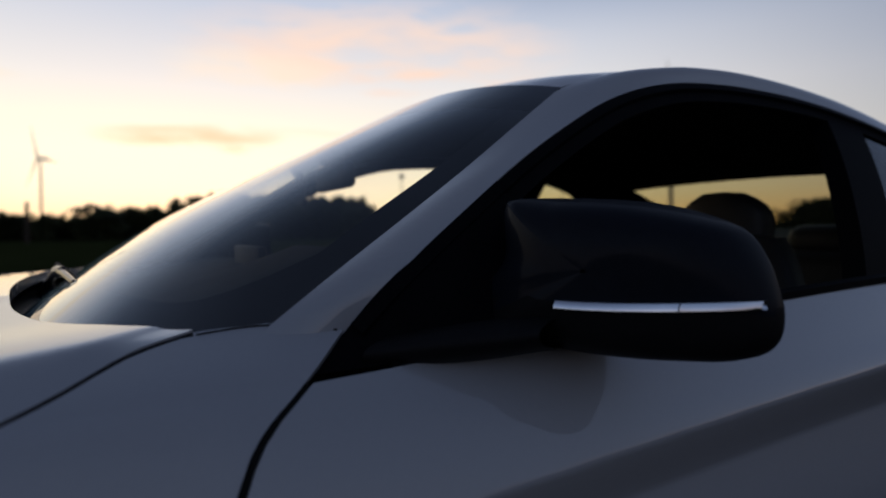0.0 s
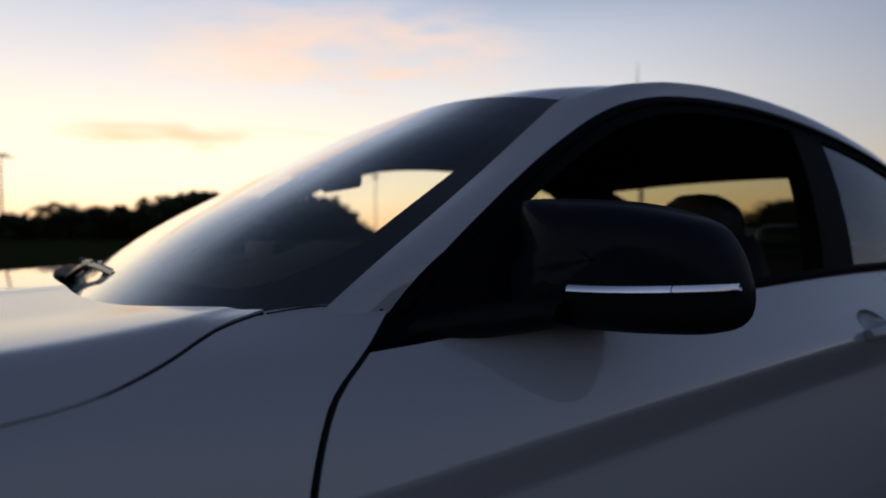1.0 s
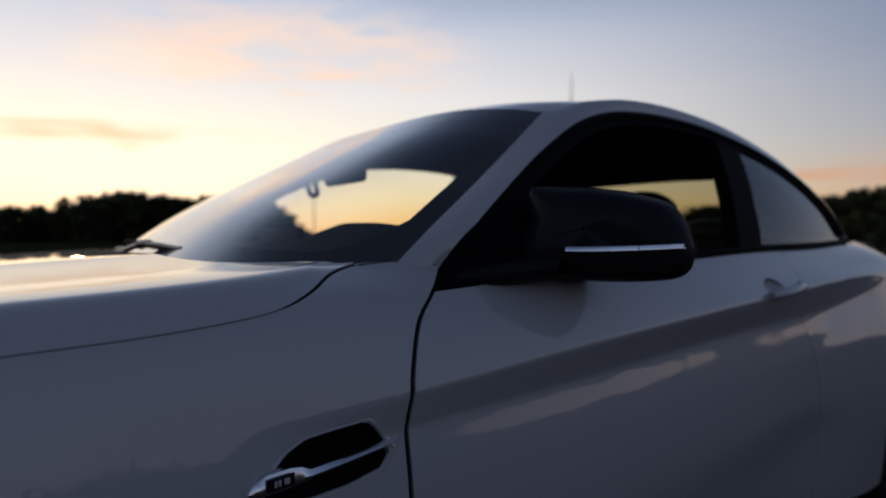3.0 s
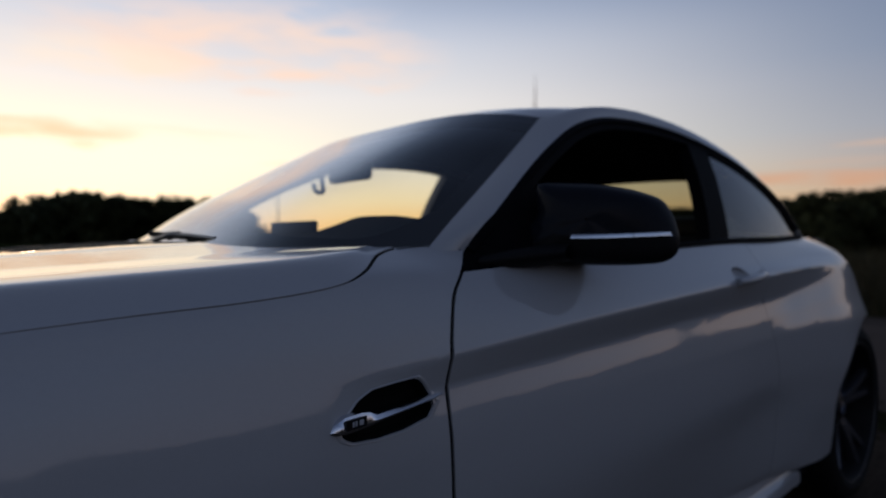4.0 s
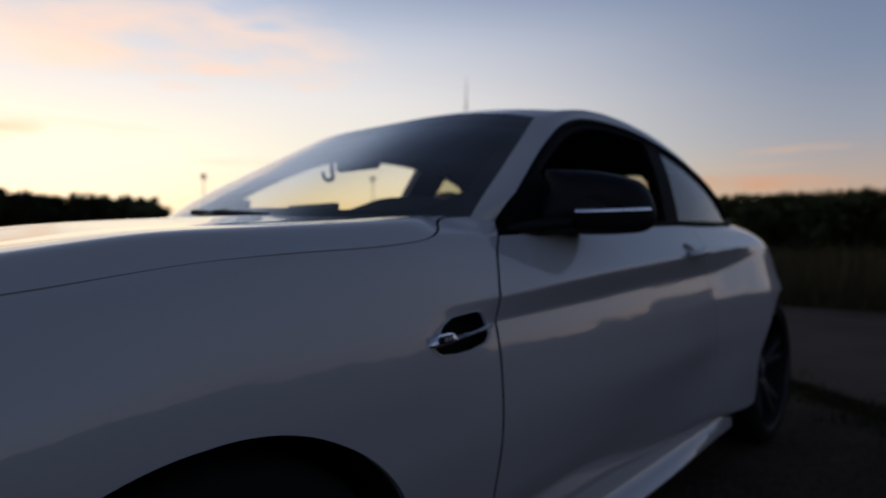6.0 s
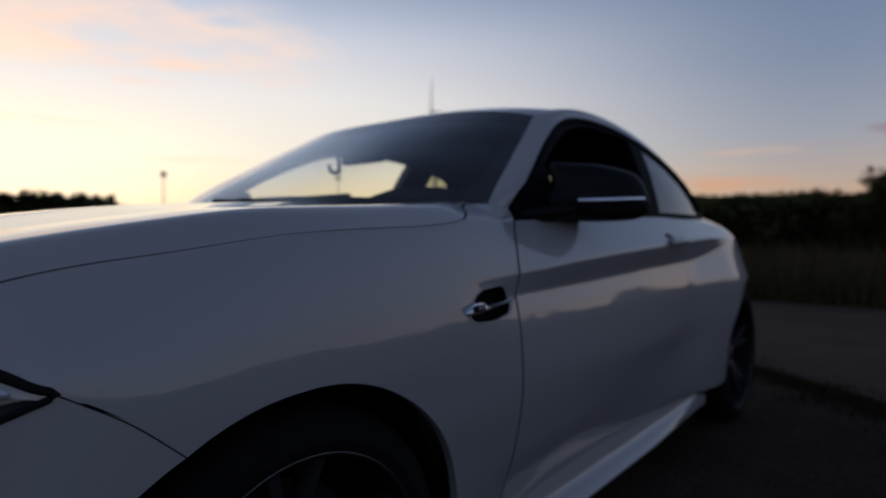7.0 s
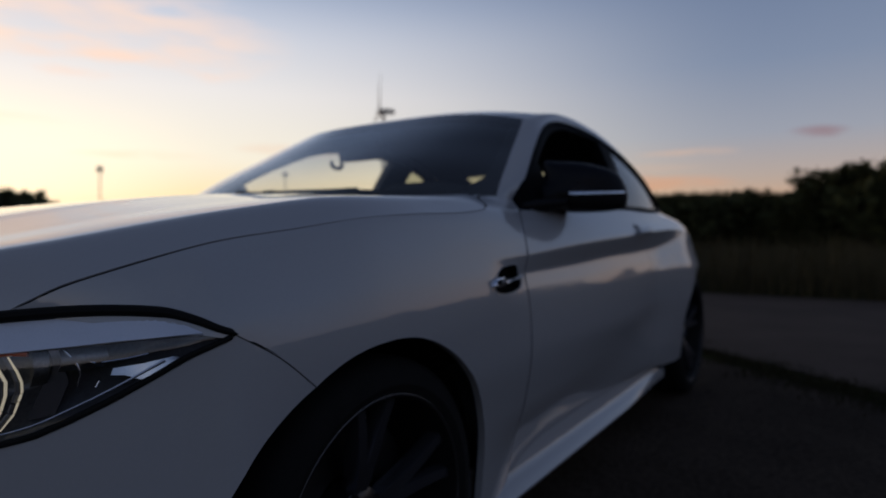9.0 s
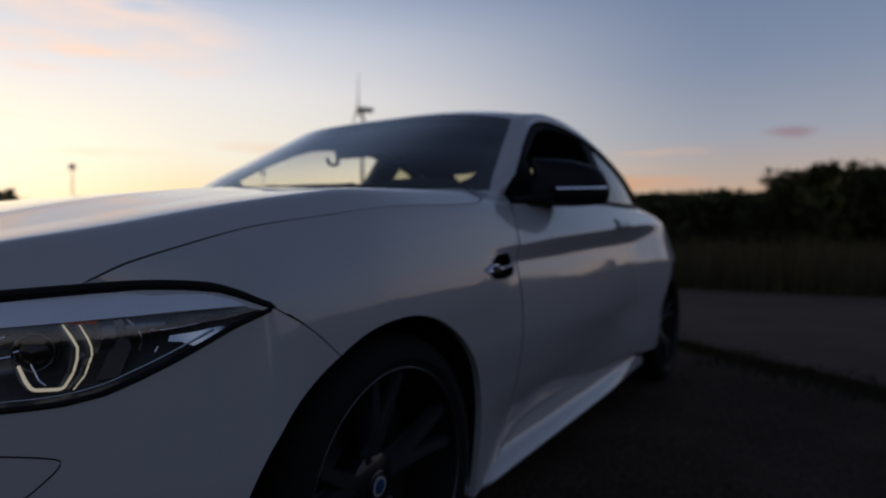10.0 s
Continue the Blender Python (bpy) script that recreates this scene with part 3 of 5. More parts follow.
# hollow behind the handle
CUP = (1.690, 0.897, 0.046, 0.024)
cup_ring = np.array([(CUP[0] + CUP[2] * math.cos(a), CUP[1] + CUP[3] * math.sin(a)) for a in np.linspace(0, 2 * math.pi, 97)[:-1]])
flat3 = door_net.reshape(-1, 2)
in_cup = within(flat3, cup_ring)
f = [q for q in f if not all(i < len(in_cup) and in_cup[i] for i in q)]
near = cup_ring[np.linalg.norm(flat3[in_cup][:, None] - cup_ring[None], axis=2).argmin(1)]
for i, p in zip(np.where(in_cup)[0], on_side(near[None])[0]):
    v[i] = tuple(p)
door_l, door_r = both("door", v, f, PAINT, car)

# rear quarter
quarter_bottom = [(1.91, 0.216), (2.10, 0.205), (2.30, 0.20)] + arch(HUB_R, ARCH_R, 201, -20, 50) + [(3.2, 0.22), (3.55, 0.30)]
quarter_top = [(x, float(LINE_BELT[0](x))) for x in np.linspace(1.865, 3.55, 40)]
quarter_net = coons(quarter_bottom, quarter_top, smooth(DOOR_REAR, 40)[4:] + (0.0022, 0), [(3.55, 0.30), (3.55, 0.98)], 170, 120)
v, f = side_net(quarter_net, 0.018)
both("rear_quarter", v, f, PAINT, car)

# side skirt: flares outwards below the door
xs = np.linspace(0.365, 2.20, 90)
end = np.clip((xs - 0.365) / 0.10, 0, 1)
taper = np.clip((xs - 1.45) / 0.70, 0, 1)
taper = taper * taper * (3 - 2 * taper)
skirt_rows = []
for z, w in ((0.280, 0.830), (0.240, 0.842), (0.222, 0.847), (0.211, 0.853), (0.203, 0.867), (0.192, 0.883), (0.181, 0.893), (0.170, 0.888), (0.160, 0.80)):
    out = np.maximum(w - 0.866, 0) * taper
    skirt_rows.append(np.stack([xs, -(w - out - 0.03 * (1 - end) + 0.012 * taper), z + 0.012 * taper], -1))
v, f = net(np.array(skirt_rows), (0, -1, 0.4), rim=0.01)
both("side_skirt", v, f, PAINT, car, "white side skirt flaring outwards below the door")

# hood
rear_w = [(0.0, 0.395), (0.2, 0.402), (0.4, 0.424), (0.5, 0.442), (0.6, 0.478), (0.68, 0.535), (0.751, 0.604)]
CROWN = [(-0.78, 0.770), (-0.72, 0.796), (-0.6, 0.842), (-0.45, 0.886), (-0.3, 0.921), (-0.15, 0.946), (0.0, 0.964), (0.15, 0.976), (0.3, 0.986), (0.45, 0.993), (0.62, 0.999)]
SHOULDER = line3([(-0.76, 0.775, 0.40), (-0.6, 0.822, 0.575), (-0.45, 0.858, 0.695), (-0.3, 0.892, 0.743), (-0.15, 0.920, 0.770), (0.0, 0.942, 0.782), (0.15, 0.952, 0.788), (0.3, 0.961, 0.788), (0.42, 0.970, 0.784), (0.5, 0.978, 0.768), (0.6, 0.987, 0.715)])
crown_z = pchip(*zip(*CROWN))
shut_pts = smooth(HOOD_SHUT, 80)
shut_z = pchip(shut_pts[:, 0], shut_pts[:, 1])
shut_w = pchip(shut_pts[:, 0], half_width(shut_pts[:, 0], shut_pts[:, 1]))


def hood_height(x, w):
    """Height of the hood at x and distance w from its middle line."""
    zc, zs, ws, we, ze = float(crown_z(x)), float(SHOULDER[0](x)), float(SHOULDER[1](x)), float(shut_w(x)), float(shut_z(x))
    ws = min(ws, we - 0.035)
    rise = zc - zs
    ridge = 0.002
    return pchip([0, ws * 0.36, ws * 0.44, ws * 0.52, ws * 0.76, ws - 0.004, ws + 0.007, we, we + 0.1],
                 [zc, zs + rise * 0.96, zs + rise * 0.84 + ridge, zs + rise * 0.66 + ridge, zs + rise * 0.32, zs + 0.0004, zs - 0.0022, ze, ze - 0.05])(w)


shut_xy = [(x, -w) for x, w in zip(shut_pts[:, 0], shut_w(shut_pts[:, 0]))]
front_edge = [shut_xy[0], (-0.60, -0.645), (-0.665, -0.55), (-0.715, -0.40), (-0.745, -0.2), (-0.755, 0.0)]
front_edge = smooth(front_edge + [(x, -y) for x, y in front_edge[-2::-1]], 60)
rear_edge = smooth([(x, -w) for w, x in rear_w[::-1]] + [(x, w) for w, x in rear_w[1:]], 60)
flat = coons(shut_xy, [(x, -y) for x, y in shut_xy], front_edge, rear_edge, 80, 240)
hood_pts = np.array([[(x, y, float(hood_height(x, abs(y)))) for x, y in row] for row in flat])
v, f = net(hood_pts, (0, 0, 1), rim=0.02)
mesh_object("hood", v, f, PAINT, car, angle=50)

# windshield, roof, pillars
PILLAR_IN = smooth([(0.67, -0.771, 0.985), (0.75, -0.741, 1.035), (0.85, -0.709, 1.097), (0.95, -0.676, 1.160), (1.05, -0.648, 1.228), (1.162, -0.612, 1.302)], 40)
PILLAR_MID = smooth([(0.419, 0, 0.951), (0.6, 0, 1.0816), (0.8, 0, 1.1924), (1.0915, 0, 1.343)], 40)


def crosswise(side, middle, n, power=2.0):
    rows = []
    powers = np.broadcast_to(np.array(power, float), (len(side),))
    for s, m, e in zip(side, middle, powers):
        k = np.linspace(-1, 1, n)
        bow = (1 - np.abs(k) ** e)
        rows.append(np.stack([s[0] + (m[0] - s[0]) * bow, np.abs(s[1]) * k, s[2] + (m[2] - s[2]) * bow], -1))
    return np.array(rows)


shield = crosswise(PILLAR_IN, PILLAR_MID, 41, 3.9)
cut = 33
v, f = net(shield[:cut + 1], (-1, 0, 1))
windshield = mesh_object("windshield", v, f, WINDSHIELD, car, "raked windshield reflecting the pale sky")
v, f = net(shield[cut:], (-1, 0, 1))
mesh_object("shade_band", v, f, SHADE_BAND, windshield, "dark shade band across the top of the windshield")
# black printed border behind the glass
rows_n = np.arange(len(shield))


def shield_at(i, k):
    """A point of the glass: i from the base to the top, k across from -1 to 1."""
    col = np.array([np.interp(i * (len(shield) - 1), rows_n, shield[:, c, a]) for c in range(41) for a in range(3)]).reshape(41, 3)
    return np.array([np.interp((k + 1) * 20, np.arange(41), col[:, a]) for a in range(3)]) + (0.002, 0, -0.0035)


foot_band = np.array([[shield_at(s_ * (0.155 * (1 - 0.65 * abs(k) ** 2) + 0.16 * min(max((abs(k) - 0.82) / 0.13, 0), 1) ** 3), k) for k in np.linspace(-1, 1, 81)] for s_ in np.linspace(0, 1, 6)])
v, f = net(foot_band, (-1, 0, 1))
mesh_object("glass_border", v, f, INNER, windshield, "black printed border along the foot of the windshield")
for side in (-1, 1):
    edge_band = np.array([[shield_at(i, side * k) for i in np.linspace(0.05, 0.86, 30)] for k in np.linspace(1.0, 0.950, 3)])
    v, f = net(edge_band, (-1, 0, 1))
    mesh_object("glass_border", v, f, INNER, windshield, "black printed border beside the pillar")
ROOF_EDGE = smooth([(1.162, -0.612, 1.302), (1.3, -0.600, 1.347), (1.5, -0.590, 1.376), (1.7, -0.588, 1.381), (1.95, -0.592, 1.360), (2.15, -0.602, 1.320), (2.35, -0.617, 1.258)], 40)
ROOF_MID = smooth([(1.0915, 0, 1.343), (1.25, 0, 1.386), (1.5, 0, 1.408), (1.75, 0, 1.408), (2.0, 0, 1.385), (2.2, 0, 1.345), (2.4, 0, 1.285)], 40)
roof_net = crosswise(ROOF_EDGE, ROOF_MID, 41, 2.2 + 1.7 * np.clip(1 - np.linspace(0, 3.2, 40), 0, 1) ** 2)
v, f = net(roof_net, (0, 0, 1), rim=0.02)
mesh_object("roof", v, f, PAINT, car)
REAR_IN = smooth([(2.35, -0.617, 1.258), (2.6, -0.622, 1.155), (2.88, -0.625, 1.025)], 20)
REAR_MID = smooth([(2.4, 0, 1.285), (2.7, 0, 1.175), (3.02, 0, 1.035)], 20)
v, f = net(crosswise(REAR_IN, REAR_MID, 31, 2.4), (1, 0, 1))
mesh_object("rear_window", v, f, SIDE_GLASS, car, "tinted rear window")
rear_glass = crosswise(REAR_IN, REAR_MID, 51, 2.4) + (0.0, 0, -0.02)
for columns in (slice(0, 10), slice(41, 51)):
    v, f = net(rear_glass[:, columns], (1, 0, 1))
    mesh_object("rear_pillar_lining", v, f, INNER, car, "dark lining beside the rear window")

# black-edged window opening of the side, as (x, height)
DLO_TOP = [(0.69, 0.943), (0.738, 0.977), (0.8, 1.036), (0.9, 1.106), (1.0, 1.170), (1.1, 1.225), (1.2, 1.273), (1.3, 1.308), (1.4, 1.331), (1.5, 1.342), (1.6, 1.346), (1.74, 1.342), (1.88, 1.325), (2.07, 1.282), (2.25, 1.218), (2.40, 1.13), (2.50, 1.004)]
dlo_top = smooth(DLO_TOP, 90)
# the window line of the side away from the viewer
FAR_TOP = DLO_TOP[:7] + [(1.3, 1.314), (1.4, 1.340), (1.5, 1.352), (1.6, 1.358), (1.74, 1.360), (1.88, 1.354), (2.07, 1.336), (2.25, 1.302), (2.37, 1.256), (2.45, 1.16), (2.50, 1.004)]
far_top = smooth(FAR_TOP, 90)
dlo_low = evenly([(x, float(LINE_BELT[0](x)) + 0.002) for x in np.linspace(0.69, 2.50, 40)], 90)


def roof_rail(top):
    """Pillar and roof rail: a strip from the glass edge up to the windshield and roof."""
    outer = on_glass(top[None])[0][4:]
    inner = np.vstack([PILLAR_IN, ROOF_EDGE[1:], REAR_IN[1:]])
    inner = evenly(inner, len(outer))
    s = np.linspace(0, 1, len(outer))
    # match the strip's ends lengthwise by x
    ix = np.maximum.accumulate(inner[:, 0])
    x0 = outer[0, 0]
    target = np.where(outer[:, 0] < 1.3, 0.67 + (outer[:, 0] - x0) * (1.25 - 0.67) / (1.3 - x0), 1.25 + (outer[:, 0] - 1.3) * (2.88 - 1.25) / (2.50 - 1.3))
    inner = np.stack([np.interp(target, ix, inner[:, k]) for k in range(3)], -1)
    strip = []
    for t in np.linspace(0, 1, 12):
        bulge = math.sin(math.pi * t) * np.interp(s, (0, 0.22, 0.40), (0.003, 0.004, 0.017))[:, None]
        strip.append(outer + (inner - outer) * t + np.array((-0.12, -0.70, 0.70)) * bulge)
    return np.array(strip)


rails = roof_rail(dlo_top), roof_rail(far_top)
for rail, side in zip(rails, (-1, 1)):
    foot_col = rail[:, :1] + (rail[:, :1] - rail[:, 3:4]) * 0.9 + (0, 0, -0.012)
    v, f = net(np.concatenate([foot_col, rail], axis=1), (0, -1, 1), rim=0.012)
    mesh_object("roof_rail", v if side < 0 else flipped(v), f if side < 0 else [q[::-1] for q in f], PAINT, car)
# rear deck
deck = crosswise(smooth([(2.50, -0.775, 1.003), (2.9, -0.70, 1.005), (3.3, -0.62, 0.995), (3.6, -0.55, 0.97)], 24), smooth([(2.95, 0, 1.035), (3.2, 0, 1.03), (3.45, 0, 1.02), (3.66, 0, 0.99)], 24), 31, 2.4)
v, f = net(deck, (0, 0, 1), rim=0.01)
mesh_object("boot_lid", v, f, PAINT, car)
tail = np.array([[(3.55 + 0.11 * (1 - (y / 0.64) ** 2) - 0.05 * ((z - 0.6) / 0.4) ** 2, y * (0.80 + 0.2 * (1 - ((z - 0.5) / 0.5) ** 2)), z) for y in np.linspace(-0.62, 0.62, 31)] for z in np.linspace(0.25, 0.985, 16)])
v, f = net(tail, (1, 0, 0), rim=0.01)
mesh_object("rear_bumper", v, f, PAINT, car)

# black trim round the side windows: band, mirror foot, centre pillar


def shrink(line, amount):
    """Moves a border towards the window by so many metres."""
    p = np.array(line, float)
    t = np.gradient(p, axis=0)
    n = np.stack([t[:, 1], -t[:, 0]], -1)
    n /= np.linalg.norm(n, axis=1, keepdims=True)
    return p + n * amount


lift = np.array((-0.004, 0.003, 0.004, -0.004, -0.007))[:, None]
for top, side in ((dlo_top, -1), (far_top, 1)):
    band = np.stack([top, shrink(top, 0.004), shrink(top, 0.013), shrink(top, 0.019), shrink(top, 0.036)])
    v, f = net(on_glass(band, lift)[:, 3:-2], (0, -1, 0), rim=0.014)
    mesh_object("window_trim", v if side < 0 else flipped(v), f if side < 0 else [q[::-1] for q in f], TRIM_DARK, car, "black trim round the side window")
dlo_low_s = dlo_low[dlo_low[:, 0] > 0.76]
low = np.stack([dlo_low_s + (0, 0.014), dlo_low_s + (0, 0.009), dlo_low_s + (0, -0.001)])
v, f = net(on_glass(low, np.array((0.0, 0.006, 0.004))[:, None]), (0, -1, 0), rim=0.012)
both("belt_strip", v, f, TRIM_DARK, car)
# mirror foot: triangle at the front of the window
foot_top = [p for p in dlo_top if p[0] < 0.955]
foot_low = [p for p in dlo_low if p[0] < 1.03]
foot = coons(foot_low, foot_top, [foot_low[0], foot_top[0]], [foot_low[-1], (0.968, 1.00), (0.952, 1.045), (0.962, 1.09), foot_top[-1]], 24, 12)
v, f = net(on_glass(foot, 0.001 - 0.012 * np.clip((0.80 - foot[..., 0]) / 0.10, 0, 1)), (0, -1, 0), rim=0.012)
both("mirror_foot", v, f, TRIM_DARK, car, "black triangular mirror foot")
pillar = coons([(1.655, 0.985), (1.775, 0.988)], [(1.83, 1.325), (1.935, 1.302)], [(1.655, 0.985), (1.72, 1.12), (1.83, 1.325)], [(1.775, 0.988), (1.835, 1.12), (1.935, 1.302)], 8, 24)
v, f = net(on_glass(pillar, -0.006), (0, -1, 0), rim=0.04)
mesh_object("centre_pillar", v, f, TRIM_DARK, car, "black centre pillar")
far_pillar = coons([(1.88, 0.985), (2.105, 0.988)], [(1.941, 1.345), (2.149, 1.318)], [(1.88, 0.985), (1.908, 1.16), (1.941, 1.345)], [(2.105, 0.988), (2.128, 1.19), (2.149, 1.318)], 8, 24)
v, f = net(on_glass(far_pillar, -0.006), (0, -1, 0), rim=0.04)
mesh_object("centre_pillar", flipped(v), [q[::-1] for q in f], BLACK_GLOSS, car, "glossy black centre pillar")
for top, x_top, x_low, x_mid, glass, side in ((shrink(dlo_top, 0.024), 1.925, 1.772, 1.832, QUARTER_GLASS, 0), (shrink(far_top, 0.010), 2.146, 2.103, 2.126, SIDE_GLASS, 1)):
    qt = [p for p in top if p[0] > x_top and p[1] > 1.03]
    ql = [(x, float(LINE_BELT[0](x)) + 0.012) for x in np.linspace(x_low, 2.462, 20)]
    q_net = coons(ql, qt, [ql[0], (x_mid, 1.12 if not side else 1.19), qt[0]], [ql[-1], qt[-1]], 36, 24)
    v, f = net(on_glass(q_net, -0.012), (0, -1, 0))
    mesh_object("quarter_window", flipped(v) if side else v, [q[::-1] for q in f] if side else f, glass, car, "tinted rear quarter window")
# dark seals down in the panel joints
SEAM = [fender_arch[0], (-0.240, 0.688), (-0.308, 0.732)]
for name, line in (("hood_joint", hood_shut + (0, -GAP * 0.5)), ("door_joint", door_shut), ("door_joint", smooth(DOOR_REAR, 40)[5:] + (0.0011, 0)), ("bumper_joint", smooth(SEAM, 24) + (-0.0015, -0.0015))):
    g = np.array(line)[None]
    deep, thick = (0.0002, 0.0010) if name == "bumper_joint" else (0.0042, 0.0034)
    pts = (on_side(g) - side_normals(np.concatenate([g, g]))[:1] * deep)[0]
    both(name, *tube(pts, thick, 6), SEAL, car, "dark panel joint")

# thin joint where the fender meets the foot of the pillar
g = smooth([(0.606, 0.9795), (0.67, 0.9845), (0.732, 0.9775)], 20)[None]
both("pillar_joint", *tube(on_side(g, 0.0004)[0], 0.0011, 6), SEAL, car, "dark panel joint")

# ---- wheels ----


def build_wheel(hub, y, radius, width, parent):
    """A dark ten-spoke wheel whose outer face looks towards -y."""
    wheel = new("wheel")
    wheel.parent = parent
    R = radius
    prof = [(R - 0.080, -0.095), (R - 0.073, -0.112), (R - 0.05, -0.122), (R - 0.02, -0.114), (R - 0.006, -0.100), (R, -0.08)]
    tread = [(R, -0.04), (R - 0.008, -0.038), (R - 0.008, -0.030), (R, -0.028), (R, 0.028), (R - 0.008, 0.030), (R - 0.008, 0.038), (R, 0.04)]
    prof = prof + tread + [(r, -h) for r, h in prof[::-1]]
    mesh_object("tyre", *lathe(prof, 96), TYRE, wheel, "black low-profile tyre")
    ri = R - 0.066
    rim_prof = [(ri + 0.004, -0.104), (ri, -0.112), (ri - 0.008, -0.112), (ri - 0.014, -0.100), (ri - 0.018, -0.07), (ri - 0.03, -0.02), (ri - 0.035, 0.09), (ri, 0.10)]
    mesh_object("rim_barrel", *lathe(rim_prof, 96), BLACK_TRIM, wheel, "dark alloy rim")
    lip = [(0.0020 * math.cos(q) + ri - 0.003, 0.0020 * math.sin(q) - 0.1125) for q in np.linspace(0, 2 * math.pi, 9)]
    mesh_object("rim_lip", *lathe(lip, 96), LIP, wheel, "thin pale rim lip")
    for k in range(5):
        for off in (-0.155, 0.155):
            a = 2 * math.pi * k / 5 + math.pi / 2
            pts = []
            for t in np.linspace(0, 1, 7):
                rr = 0.045 + (ri - 0.058) * t
                aa = a + off * (0.45 + 0.75 * t)
                pts.append((rr, aa, -0.060 - 0.030 * t ** 0.6 + 0.018 * (1 - t)))
            verts, faces = [], []
            for i, (rr, aa, h) in enumerate(pts):
                wdt = 0.021 - 0.006 * i / 6
                c, s_ = math.cos(aa), math.sin(aa)
                for du, dh in ((-wdt, 0.012), (-wdt * 0.65, -0.006), (wdt * 0.65, -0.006), (wdt, 0.012), (wdt * 0.7, 0.03), (-wdt * 0.7, 0.03)):
                    verts.append((rr * c - du * s_, h + dh, rr * s_ + du * c))
            for i in range(6):
                for m in range(6):
                    n = (m + 1) % 6
                    faces.append((i * 6 + m, i * 6 + n, i * 6 + 6 + n, i * 6 + 6 + m))
            mesh_object("spoke", verts, faces, RIM, wheel)
    mesh_object("hub_disc", *lathe([(0.0, -0.062), (0.05, -0.060), (0.066, -0.050), (0.07, 0.0), (0.0, 0.0)], 40), BLACK_GLOSS, wheel)
    mesh_object("hub_cap", *lathe([(0.0, -0.070), (0.026, -0.069), (0.032, -0.066), (0.034, -0.055)], 40), BLACK_GLOSS, wheel, "small round hub badge")
    mesh_object("badge_disc", *lathe([(0.0, -0.0712), (0.013, -0.0710), (0.015, -0.0700)], 32), BLUE, wheel, "blue disc in the hub badge")
    mesh_object("badge_ring", *lathe([(0.0165, -0.0704), (0.0185, -0.0708), (0.0205, -0.0700)], 32), BADGE_WHITE, wheel)
    mesh_object("brake_disc", *lathe([(0.09, -0.012), (ri - 0.065, -0.012), (ri - 0.06, 0.012), (0.09, 0.012)], 64), STEEL, wheel, "grey steel brake disc")
    for k in range(5):
        a = 2 * math.pi * (k + 0.5) / 5
        bolt = lathe([(0.0, -0.058), (0.009, -0.058), (0.011, -0.045)], 12)
        mesh_object("wheel_bolt", [(x + 0.055 * math.cos(a), h, z + 0.055 * math.sin(a)) for x, h, z in bolt[0]], bolt[1], STEEL, wheel)
    wheel.matrix_basis = pose(hub[0], y, hub[1])
    return wheel


AXLE_F = (0.014, 0.320)
wheel_fl = build_wheel(AXLE_F, -0.785, 0.320, 0.245, car)
wheel_rl = build_wheel(HUB_R, -0.800, 0.334, 0.265, car)
for src, hub, y in ((wheel_fl, AXLE_F, 0.785), (wheel_rl, HUB_R, 0.800)):
    copy_thing(src, pose(hub[0], y, hub[1], 0, 0, 180))
# wheel housings
for hub, rad, a0, a1 in ((HUB_F, ARCH_F, -24, 204), (HUB_R, ARCH_R, -20, 201)):
    ring = arch(hub, rad + 0.012, a0, a1, 40)
    P = np.array([[(x, y, z) for x, z in ring] for y in (-0.862, -0.8, -0.62, -0.5)])
    P2 = np.array([[(hub[0] + (x - hub[0]) * k, -0.5, hub[1] + (z - hub[1]) * k) for x, z in ring] for k in (1.0, 0.05)])
    v, f = join(net(P, (0, 0, -1)), net(P2, (0, -1, 0)))
    both("wheel_housing", v, f, INNER, car)
# dark inner shells behind the panel gaps
for x0, x1, z0, z1 in ((0.40, 2.26, 0.2, 0.93), (-0.25, 0.40, 0.72, 0.86)):
    G = np.stack(np.meshgrid(np.linspace(x0, x1, 40), np.linspace(z0, z1, 20)), -1)
    v, f = net(on_side(G, -0.03), (0, -1, 0))
    both("inner_shell", v, f, INNER, car)
# underbody
v, f = net(np.array([[(x, y, 0.16) for x in np.linspace(-0.6, 3.4, 9)] for y in np.linspace(-0.8, 0.8, 5)]), (0, 0, -1))
mesh_object("underbody", v, f, INNER, car)

# ---- front corner: bumper, headlights ----
front_arch = [(HUB_F[0] + r * math.cos(radians(a)), HUB_F[1] + r * math.sin(radians(a))) for a, r in zip(np.linspace(200, 122, 30), np.interp(np.linspace(200, 122, 30), (122, 135, 150, 200), (0.362, 0.376, 0.393, 0.402)))]
bump_low = [front_arch[0], (-0.45, 0.19), (-0.55, 0.185), (-0.69, 0.18)]
bump_top = np.vstack([smooth([fender_arch[0], (-0.240, 0.688), (-0.306, 0.7265)], 24), np.array(LAMP_LOW[1:]) + (0, -0.005), [(-0.69, 0.60)]]) + (-0.004, -0.002)
bump_net = coons(bump_low, bump_top, front_arch, [(-0.69, 0.18), (-0.69, 0.60)], 90, 50)
v, f = side_net(bump_net, 0.016)
bumper_l, bumper_r = both("front_bumper_corner", v, f, PAINT, car)
nose_rows = []
for z in np.linspace(0.18, 0.60, 12):
    w0 = float(half_width(-0.69, z))
    nose_rows.append([(-0.692 - 0.125 * (1 - (abs(k)) ** 2.2), w0 * k, z) for k in np.linspace(-1, 1, 31)])
v, f = net(np.array(nose_rows), (-1, 0, 0), rim=0.01)
mesh_object("front_bumper", v, f, PAINT, car)
nose_rows = []
